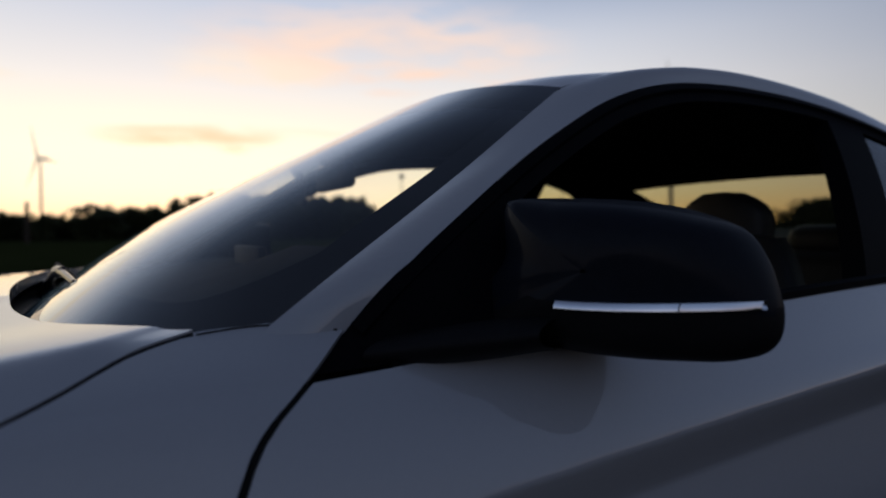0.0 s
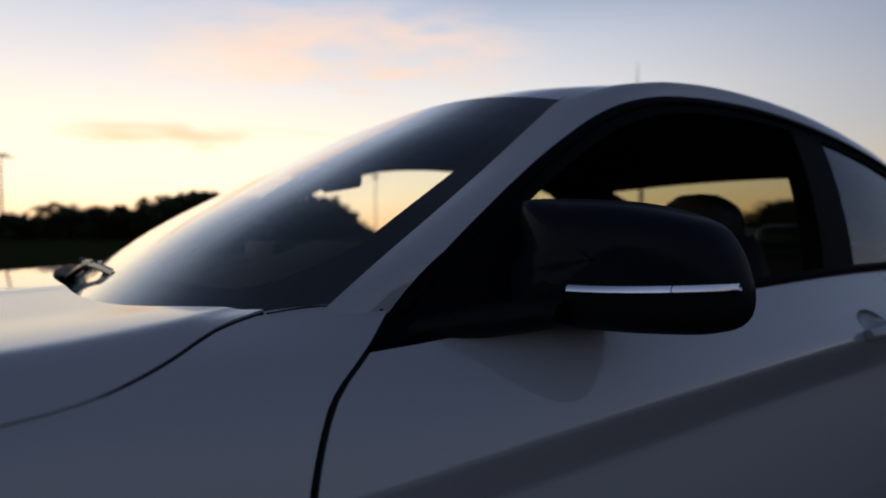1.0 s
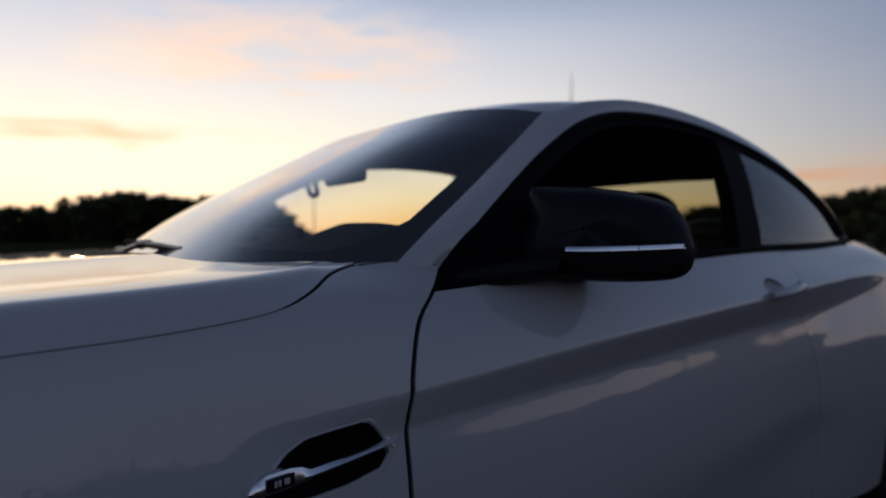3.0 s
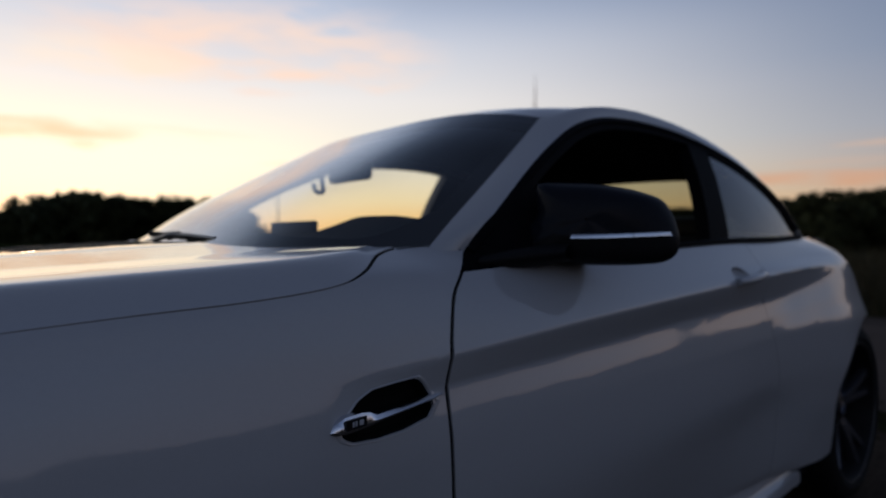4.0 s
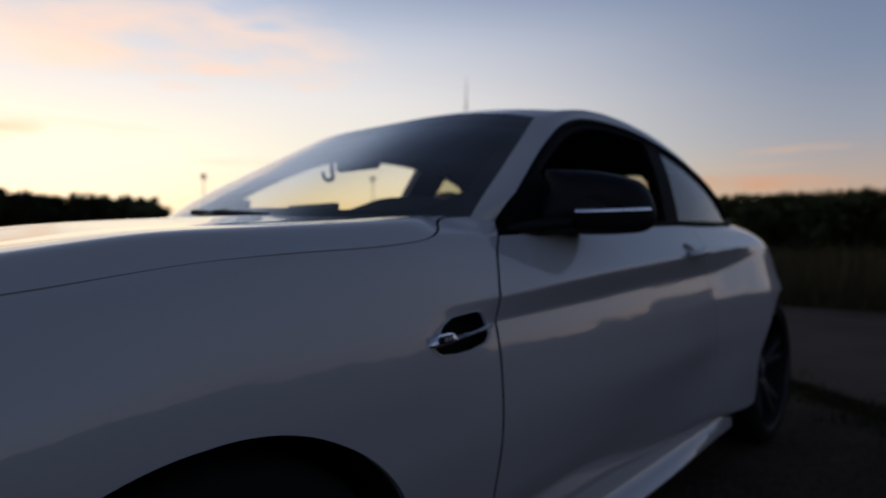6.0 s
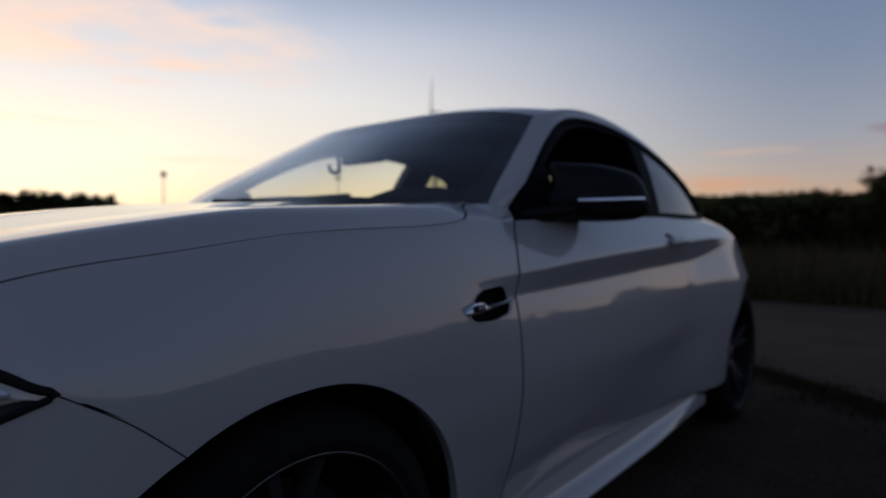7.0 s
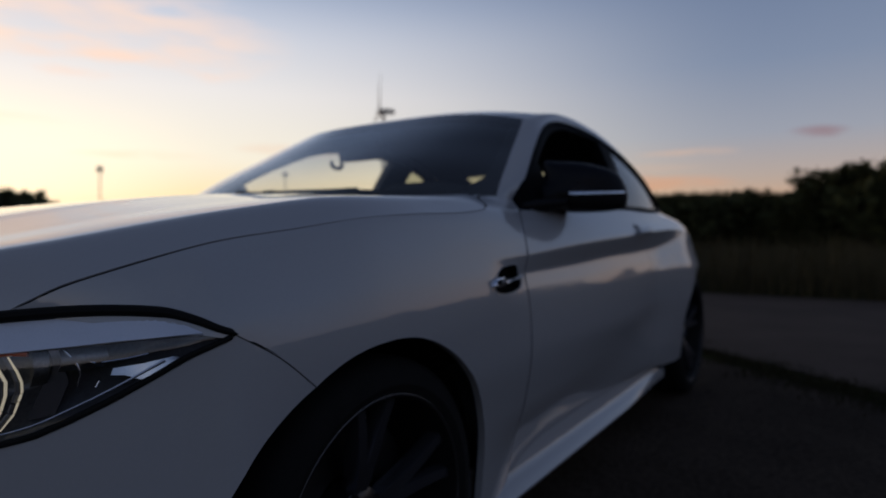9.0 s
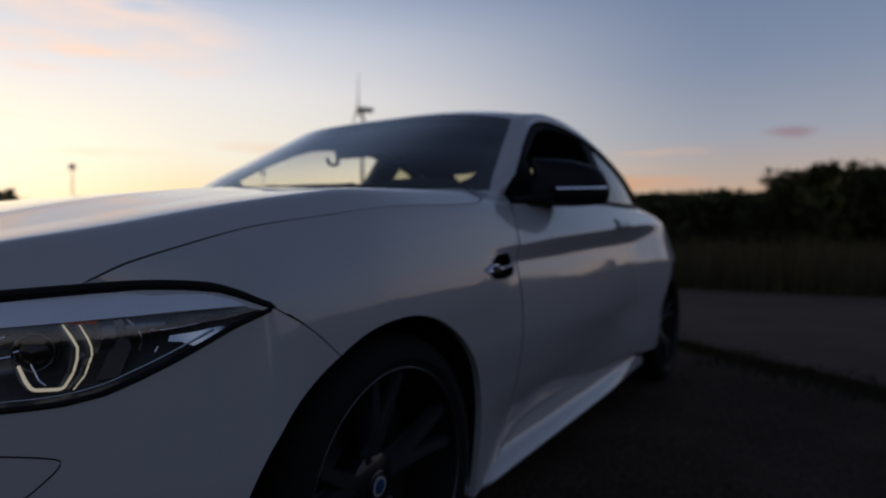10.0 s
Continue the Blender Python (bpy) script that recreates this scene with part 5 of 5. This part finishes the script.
sw = [(1.04 + 0.07 * math.sin(a), -0.385 + 0.183 * math.cos(a), 0.875 + 0.17 * math.sin(a)) for a in np.linspace(0, 2 * math.pi, 49)[:-1]]
mesh_object("steering_wheel", *tube(sw, 0.0155, 10, closed=True), LEATHER, cabin, "black leather steering wheel")
part("wheel_boss", rounded_box(0.07, 0.19, 0.13, 0.03, 3, (1.03, -0.385, 0.865)), CABIN, cabin)
mesh_object("steering_column", *tube([(0.85, -0.385, 0.83), (1.02, -0.385, 0.865)], 0.045, 14), CABIN, cabin)
# rear-view mirror and the box beside it
part("rear_view_mirror", rounded_box(0.03, 0.225, 0.062, 0.014, 3, (1.01, 0.03, 1.208)), CABIN, cabin, "black rear-view mirror")
mesh_object("mirror_stalk", *tube([(1.012, 0.02, 1.285), (1.012, 0.02, 1.245), (1.01, 0.03, 1.21)], [0.022, 0.018, 0.014], 10), CABIN, cabin)
part("sensor_box", rounded_box(0.06, 0.10, 0.036, 0.012, 2, (1.005, 0.01, 1.262)), CABIN, cabin)
hook = smooth([(0.945, 0.100, 1.225), (0.952, 0.100, 1.175), (0.958, 0.104, 1.152), (0.960, 0.122, 1.147), (0.958, 0.145, 1.150), (0.955, 0.155, 1.162), (0.953, 0.155, 1.178)], 24)
mesh_object("glass_hook", *tube(hook, 0.0078, 8), CABIN, cabin, "dark hook-shaped holder on the windshield")


def build_seat(y, x0=0.0):
    """A black sports seat with side bolsters and a headrest."""
    seat = new("seat")
    seat.parent = car
    rows = []
    for t in np.linspace(0, 1, 16):
        zc = 0.52 + 0.54 * t
        xc = 1.62 + x0 + 0.26 * t
        hw = 0.255 + 0.01 * math.sin(math.pi * t) - 0.085 * max(0, (t - 0.72) / 0.28) ** 1.6
        row = []
        for a in np.linspace(0, 2 * math.pi, 33):
            c, s_ = math.cos(a), math.sin(a)
            bol = 0.055 * abs(c) ** 4 * (1 - 0.6 * t)
            row.append((xc + 0.06 * np.sign(s_) * abs(s_) ** 0.7 - bol, y + hw * np.sign(c) * abs(c) ** 0.6, zc))
        rows.append(row)
    v, f = net(np.array(rows), (-1, 0, 0))
    cap = len(v)
    v = v + [(1.62 + x0 + 0.27, y, 1.075)]
    top = (15) * 33
    f = f + [(top + i, top + i + 1, cap) for i in range(32)]
    mesh_object("backrest", v, f, LEATHER, seat, "black leather backrest")
    part("seat_cushion", rounded_box(0.52, 0.52, 0.16, 0.06, 3, (1.40 + x0, y, 0.50)), LEATHER, seat)
    hr = []
    for t in np.linspace(0, 1, 9):
        zc = 1.035 + 0.135 * t
        hw = 0.125 * (1 - 0.65 * max(0, (t - 0.45) / 0.55) ** 2.5)
        hr.append([(1.895 + x0 + 0.045 * np.sign(math.sin(a)) * abs(math.sin(a)) ** 0.7, y + hw * np.sign(math.cos(a)) * abs(math.cos(a)) ** 0.7, zc - 0.0 * a) for a in np.linspace(0, 2 * math.pi, 25)])
    v, f = net(np.array(hr), (-1, 0, 0))
    cap = len(v)
    v = v + [(1.895 + x0, y, 1.175)]
    f = f + [(8 * 25 + i, 8 * 25 + i + 1, cap) for i in range(24)]
    mesh_object("headrest", v, f, LEATHER, seat, "black leather headrest")
    return seat


build_seat(-0.38)
build_seat(0.38)
for y in (-0.36, 0.36):
    rear = new("rear_seat")
    rear.parent = car
    part("rear_backrest", rounded_box(0.16, 0.55, 0.56, 0.06, 3, (2.42, y, 0.74)), LEATHER, rear)
    part("rear_headrest", rounded_box(0.09, 0.25, 0.10, 0.04, 3, (2.44, y, 1.045)), LEATHER, rear)
shelf = [[(2.38, -0.6, 0.99), (2.38, 0.6, 0.99)], [(2.95, -0.58, 1.0), (2.95, 0.58, 1.0)]]
v, f = net(np.array(shelf), (0, 0, 1))
mesh_object("parcel_shelf", v, f, CABIN, cabin)
v, f = net(np.array([[(x, y, 0.3) for x in (0.4, 1.5, 2.9)] for y in (-0.76, 0, 0.76)]), (0, 0, 1))
mesh_object("cabin_floor", v, f, CABIN, cabin)
v, f = net(np.array([[(0.42, y, z) for y in (-0.76, 0, 0.76)] for z in (0.2, 0.95)]), (-1, 0, 0))
mesh_object("bulkhead", v, f, INNER, cabin)

# ---- ground ----
DIRT = material("dark_gravel", (0.046, 0.035, 0.027), 0.95, scale=1.6, vary=0.65, bump=0.014, fine=40, spec=0.04)
FIELD = material("meadow_soil", (0.024, 0.030, 0.011), 0.95, scale=0.35, vary=0.5, bump=0.02, fine=9, spec=0.0)
ASPHALT = material("worn_asphalt", (0.070, 0.053, 0.044), 0.9, scale=1.1, vary=0.38, bump=0.003, fine=90, spec=0.08)


def radial(name, rings, seg, mat):
    verts, faces = [(0, 0, 0)], []
    for r in rings:
        for k in range(seg):
            a = 2 * math.pi * k / seg
            x, y = r * math.cos(a), r * math.sin(a)
            verts.append((x, y, 0.0))
    for k in range(seg):
        faces.append((0, 1 + k, 1 + (k + 1) % seg))
    for i in range(len(rings) - 1):
        for k in range(seg):
            a, b = 1 + i * seg + k, 1 + i * seg + (k + 1) % seg
            faces.append((a, a + seg, b + seg, b))
    return mesh_object(name, verts, faces, mat)


ground = tagged(radial("ground", [2, 5, 10, 20, 50, 120, 300, 900, 2500, 4500], 72, FIELD), "dark grassy ground reaching to the horizon", "ground", kind="structure")


def lane_edge(y):
    """x of the lane's near edge, which opens into the yard in front of the car."""
    return float(np.interp(y, (-60, -6, -0.5, 60), (-9.0, -0.1, 4.28, 14.0)))


G = np.array([[(x, y, 0.004) for x in np.linspace(-14, lane_edge(y) - 0.30 + 0.15 * noise.noise((0, y * 0.8, 0)), 40)] for y in np.linspace(-9, 7, 60)])
tagged(sheet("gravel_yard", G, DIRT, (0, 0, 1)), "dark trodden gravel under the parked car", "ground", kind="structure")
L = []
for y in np.concatenate([np.linspace(-60, -8, 14), np.linspace(-7, 4, 45), np.linspace(6, 24, 8)]):
    e = lane_edge(y)
    L.append([(e + u * (9.1 - e), y, 0.012 + 0.03 * (1 - (2 * u - 1) ** 2)) for u in np.linspace(0, 1, 9)])
tagged(sheet("road", np.array(L), ASPHALT, (0, 0, 1)), "narrow grey asphalt lane behind the car", "road", kind="structure")

# ---- trees ----
BARK = material("bark", (0.045, 0.036, 0.028), 0.9, scale=3, vary=0.4, bump=0.01, fine=25, spec=0.2)
LEAF = material("dusky_leaves", (0.040, 0.050, 0.020), 0.7, scale=0.5, vary=0.45, fine=4, spec=0.25)
HEDGE_LEAF = material("hedge_leaves", (0.056, 0.062, 0.028), 0.85, scale=0.4, vary=0.35, fine=3, spec=0.08)
GRASS = material("tall_dry_grass", (0.050, 0.042, 0.021), 0.85, scale=0.3, vary=0.45, fine=6, spec=0.2)
VERGE = material("verge_grass", (0.032, 0.030, 0.013), 0.8, scale=1.5, vary=0.4, fine=12, spec=0.2)


def crown_mesh(rng, h, spread, low, clumps, leaves, size, loose=0.16, heart_leaves=60):
    """Leaf quads gathered in clumps over an uneven crown, with gaps between them."""
    verts, faces = [], []
    lobes = [(rng.uniform(-0.5, 0.5) * spread, rng.uniform(-0.5, 0.5) * spread, low + (h - low) * rng.uniform(0.06, 0.78), spread * rng.uniform(0.28, 0.48)) for _ in range(12)]
    lobes.append((0, 0, h - spread * 0.42, spread * 0.42))
    heart = [(lobe, leaf) for lobe in lobes for leaf in range(heart_leaves)]
    for (lx, ly, lz, lr), _ in heart:
        d = Vector((rng.gauss(0, 1), rng.gauss(0, 1), rng.gauss(0, 1))).normalized() * lr * 0.72 * rng.random() ** 0.4
        o = Vector((lx, ly, min(max(lz + d.z, low), h * 0.84))) + Vector((d.x, d.y, 0))
        a = Vector((rng.gauss(0, 1), rng.gauss(0, 1), rng.gauss(0, 1))).normalized()
        b, i = a.orthogonal().normalized(), len(verts)
        w = lr * rng.uniform(0.14, 0.24)
        verts += [tuple(o - a * w), tuple(o + b * w * 0.7), tuple(o + a * w), tuple(o - b * w * 0.7)]
        faces.append((i, i + 1, i + 2, i + 3))
    for c in range(clumps):
        lx, ly, lz, lr = lobes[c % len(lobes)]
        d = Vector((rng.gauss(0, 1), rng.gauss(0, 1), rng.gauss(0, 1))).normalized()
        r = lr * rng.random() ** 0.55
        centre = Vector((lx, ly, lz)) + d * r
        centre.z = min(max(centre.z, low * 0.6), h * 0.93)
        cs = rng.uniform(0.35, 0.75) * spread * loose
        for _ in range(leaves):
            o = centre + Vector((rng.gauss(0, cs), rng.gauss(0, cs), rng.gauss(0, cs * 0.8)))
            a = Vector((rng.gauss(0, 1), rng.gauss(0, 1), rng.gauss(0, 1))).normalized()
            b = a.orthogonal().normalized()
            s_ = size * rng.uniform(0.6, 1.3)
            i = len(verts)
            verts += [tuple(o - a * s_), tuple(o + b * s_ * 0.5), tuple(o + a * s_), tuple(o - b * s_ * 0.5)]
            faces.append((i, i + 1, i + 2, i + 3))
    return verts, faces


def build_tree(name, seed, h, spread, low, clumps, leaves, size, leaf, label, category, loose=0.16):
    rng = random.Random(seed)
    tree = tagged(new(name), label, category)
    bend = [(rng.uniform(-0.04, 0.04) * h * t, rng.uniform(-0.04, 0.04) * h * t, h * 0.8 * t) for t in np.linspace(0, 1, 6)]
    pieces = [tube([(0, 0, -0.1)] + bend[1:], np.linspace(h * 0.028, h * 0.006, 6), 8)]
    for k in range(7):
        t = rng.uniform(0.25, 0.8)
        a = rng.uniform(0, 2 * math.pi)
        z = h * 0.8 * t
        reach = spread * rng.uniform(0.3, 0.5)
        pieces.append(tube([(0, 0, z), (reach * 0.5 * math.cos(a), reach * 0.5 * math.sin(a), z + reach * 0.25), (reach * math.cos(a), reach * math.sin(a), z + reach * 0.6)], [h * 0.012, h * 0.007, h * 0.003], 6))
    mesh_object("trunk", *join(*pieces), BARK, tree)
    mesh_object("crown", *crown_mesh(rng, h, spread, low, clumps, leaves, size, loose), leaf, tree, flat=True)
    return tree


def polar(az, dist):
    return dist * math.sin(radians(az)), dist * math.cos(radians(az))


rng = random.Random(7)
far_kinds = [build_tree("tree", 10 + k, 10.0, 8.5, 0.6, 140, 24, 0.52, LEAF, "dark broad-leaved tree in a distant wood", "tree", 0.09) for k in range(4)]
near_kinds = [build_tree("hedge_tree", 30 + k, 5.0, 5.4, 0.1, 600, 37, 0.112, HEDGE_LEAF, "dark bushy tree in a field hedge", "tree", 0.045) for k in range(4)]
back_kinds = [build_tree("hedge_tree", 50 + k, 5.0, 5.4, 0.1, 120, 20, 0.30, HEDGE_LEAF, "dark bushy tree in a field hedge", "tree") for k in range(2)]
for t in far_kinds + near_kinds + back_kinds:
    t["group"] = "trees of the distant wood" if t in far_kinds else "trees of the field hedge"
used = set()


def plant(kind, az, dist, height, base, slim=1.0):
    x, y = polar(az, dist)
    s_ = height / base
    m = pose(x, y, 0, 0, 0, rng.uniform(0, 360))
    if kind not in used:
        used.add(kind)
        kind.matrix_basis = m @ Matrix.Diagonal((s_ * 1.05, s_ * 1.05, s_, 1))
        return
    t = copy_thing(kind, m)
    t.scale = (s_ * slim * rng.uniform(0.95, 1.2), s_ * slim * rng.uniform(0.95, 1.2), s_)


# distant wood beyond the field: azimuth, height above the eye in degrees
wood = pchip([-40, -14, -7, -1, 0.0, 1.2, 2.8, 4.5, 8, 11, 12.5, 15, 20, 22, 23.5, 26, 60], [1.9, 1.9, 2.0, 1.6, 2.7, 2.8, 1.9, 2.9, 3.8, 3.9, 4.2, 3.8, 3.8, 3.5, 1.8, 0.8, 0.8])
for start, near, share in ((-40.0, 145, 1.0), (-39.4, 161, 0.55)):
    az = start
    while az < 26:
        dist = rng.uniform(near, near + 13)
        e = float(wood(az)) * rng.uniform(0.93, 1.03) * share
        plant(far_kinds[rng.randrange(4)], az, dist, 1.0 + dist * math.tan(radians(e)), 10.0)
        az += 1.45 if az > -2 else 1.1
# hedge to the right of the lane and round behind the viewer
hedge = pchip([66, 75, 77.5, 80, 84, 87.8, 90.3, 92.4, 95.2, 102, 108, 112, 116, 121, 128, 135, 142, 150, 160, 170, 200, 250, 290, 300],
              [3.4, 3.9, 4.2, 4.3, 4.2, 4.2, 4.4, 5.5, 6.0, 4.9, 3.6, 4.6, 4.0, 2.6, 3.4, 2.6, 3.4, 4.4, 3.6, 5.2, 4.4, 5.2, 4.6, 5])
az = 62.0
while az < 300:
    front = az < 104
    dist = rng.uniform(58, 66) if front else rng.uniform(85, 110)
    e = float(hedge(az)) * (rng.uniform(0.92, 1.02) if front else rng.uniform(0.58, 1.24) if az < 124 else rng.uniform(0.72, 1.16))
    kind = near_kinds[rng.randrange(4)] if front else back_kinds[rng.randrange(2)]
    slim = 1.0 if front else rng.uniform(0.35, 0.55) if az < 124 else rng.uniform(0.6, 0.9)
    plant(kind, az, dist, 0.9 + dist * math.tan(radians(e)), 5.0, slim)
    az += 2.3 if front else rng.uniform(0.9, 1.7) if az < 124 else rng.uniform(1.5, 2.6)

# ---- grass ----


def blades(name, count, where, low, high, width, mat, label, seed):
    r = random.Random(seed)
    verts, faces = [], []
    for _ in range(count):
        x, y, k = where(r)
        h = r.uniform(low, high) * k
        a = r.uniform(0, math.pi)
        w = width * r.uniform(0.6, 1.4)
        lx, ly = r.gauss(0, 0.22) * h, r.gauss(0, 0.22) * h
        i = len(verts)
        c, s_ = math.cos(a) * w, math.sin(a) * w
        verts += [(x - c, y - s_, 0), (x + c, y + s_, 0), (x + lx * 0.4 + c * 0.7, y + ly * 0.4 + s_ * 0.7, h * 0.6), (x + lx * 0.4 - c * 0.7, y + ly * 0.4 - s_ * 0.7, h * 0.6), (x + lx, y + ly, h)]
        faces += [(i, i + 1, i + 2, i + 3), (i + 3, i + 2, i + 4)]
    return tagged(mesh_object(name, verts, faces, mat, flat=True), label, "grass", kind="stuff")


def field_spot(r):
    y = r.uniform(-22, 26)
    x = 9.15 + r.random() ** 1.7 * 22 + 0.25 * noise.noise((y * 0.6, 0, 3))
    k = 0.72 + 0.5 * noise.noise((x * 0.35, y * 0.35, 0))
    return x, y, min(max(k, 0.35), 1.15)


def verge_spot(r):
    y = r.uniform(-7, 4)
    x = lane_edge(y) - 0.18 + r.gauss(0, 0.17) + 0.24 * noise.noise((y * 0.9, 0, 9))
    return x, y, 0.5 + 0.8 * abs(noise.noise((x * 2, y * 2, 1)))


blades("field_grass", 52000, field_spot, 0.35, 1.12, 0.008, GRASS, "tall dry grass at the edge of the field", 3)
blades("verge_grass", 20000, verge_spot, 0.015, 0.062, 0.005, VERGE, "short grass on the verge of the lane", 4)

# loose stones lying on the yard
STONE = material("gravel_stone", (0.042, 0.034, 0.028), 0.9, scale=9, vary=0.5, spec=0.2)
r = random.Random(21)
verts, faces = [], []
for _ in range(7000):
    y = r.uniform(-6.5, 1.0)
    x = lane_edge(y) - 0.25 - abs(r.gauss(0, 2.2))
    if x < -5 or (-0.8 < x < 3.7 and abs(y) < 0.95):
        continue
    q = r.uniform(0.003, 0.009) * (1.6 if r.random() < 0.06 else 1.0)
    a = r.uniform(0, 2 * math.pi)
    i = len(verts)
    for k in range(5):
        b = a + 2 * math.pi * k / 5 + r.uniform(-0.3, 0.3)
        verts.append((x + q * math.cos(b) * r.uniform(0.7, 1.2), y + q * math.sin(b) * r.uniform(0.7, 1.2), 0.003 + q * r.uniform(0.1, 0.4)))
    verts += [(x, y, 0.003 + q * r.uniform(0.6, 0.9))]
    faces += [(i + k, i + (k + 1) % 5, i + 5) for k in range(5)]
    verts += [(verts[i + k][0], verts[i + k][1], 0.0) for k in range(5)]
    faces += [(i + 6 + k, i + 6 + (k + 1) % 5, i + (k + 1) % 5, i + k) for k in range(5)]
tagged(mesh_object("gravel_stones", verts, faces, STONE, flat=True), "small grey stones strewn over the dark yard", "gravel", kind="stuff")

# ---- masts and wind turbines on the horizon ----
POLE = material("galvanised_pole", (0.20, 0.19, 0.18), 0.6, metal=0.3, scale=4, vary=0.2)
TOWER = material("turbine_white", (0.30, 0.29, 0.29), 0.6, scale=0.2, vary=0.1)


def build_mast(az, dist, height):
    x, y = polar(az, dist)
    mast = tagged(new("lamp_mast"), "slim lamp mast standing in the field", "lamp mast", group="lamp masts in the field")
    mesh_object("pole", *tube([(0, 0, -0.1), (0, 0, height * 0.5), (0, 0, height)], [0.10, 0.08, 0.06], 10), POLE, mast)
    part("lamp_head", rounded_box(0.65, 0.4, 0.5, 0.08, 2, (0, 0, height)), POLE, mast, "boxy lamp head")
    mesh_object("bracket", *tube([(-0.5, 0, height - 0.35), (0.5, 0, height - 0.35)], 0.05, 6), POLE, mast)
    mast.matrix_basis = pose(x, y, 0, 0, 0, -az)
    return mast


build_mast(26.1, 80, 0.9 + 80 * math.tan(radians(5.8)))
build_mast(41.6, 85, 0.9 + 85 * math.tan(radians(6.0)))


def build_turbine(az, dist, hub, blade, turn, yaw):
    x, y = polar(az, dist)
    turbine = tagged(new("wind_turbine"), "white wind turbine on the horizon", "wind turbine", group="wind turbines")
    mesh_object("tower", *tube([(0, 0, 0), (0, 0, hub * 0.5), (0, 0, hub - 1)], [hub * 0.017, hub * 0.014, hub * 0.010], 20), TOWER, turbine)
    part("nacelle", rounded_box(8.0, 2.8, 2.8, 0.7, 2, (2.6, 0, hub)), TOWER, turbine)
    mesh_object("rotor_hub", *tube([(-1.5, 0, hub), (-3.0, 0, hub), (-3.9, 0, hub)], [1.3, 1.25, 0.3], 16), TOWER, turbine)
    for k in range(3):
        a = radians(turn + 120 * k)
        rows = []
        for t in np.linspace(0, 1, 12):
            r = 0.8 + blade * t
            chord = 0.55 + 1.05 * math.sin(math.pi * min(t * 2.2 + 0.12, 1) ** 0.8) if t < 0.4 else 1.45 * (1 - t) + 0.22
            thick = 0.5 * (1 - t) + 0.08
            rows.append([(-2.6 + thick * math.sin(q) * 0.6, math.sin(a) * r + math.cos(a) * chord * math.cos(q), hub + math.cos(a) * r - math.sin(a) * chord * math.cos(q)) for q in np.linspace(0, 2 * math.pi, 11)])
        v, f = net(np.array(rows), (-1, 0, 0))
        mesh_object("blade", v, f, TOWER, turbine)
    turbine.matrix_basis = pose(x, y, 0, 0, 0, yaw)
    return turbine


build_turbine(50.6, 350, 0.9 + 350 * math.tan(radians(12.0)), 21, -3, -34)
build_turbine(-4.8, 700, 0.9 + 700 * math.tan(radians(6.2)), 34, 20, 30)
post = tagged(new("field_post"), "dark wooden post beyond the field", "post")
mesh_object("shaft", *tube([(0, 0, -0.1), (0, 0, 3.0), (0.05, 0, 6.3)], [0.34, 0.30, 0.26], 10), BARK, post)
post.matrix_basis = pose(*polar(-5.6, 110), 0)
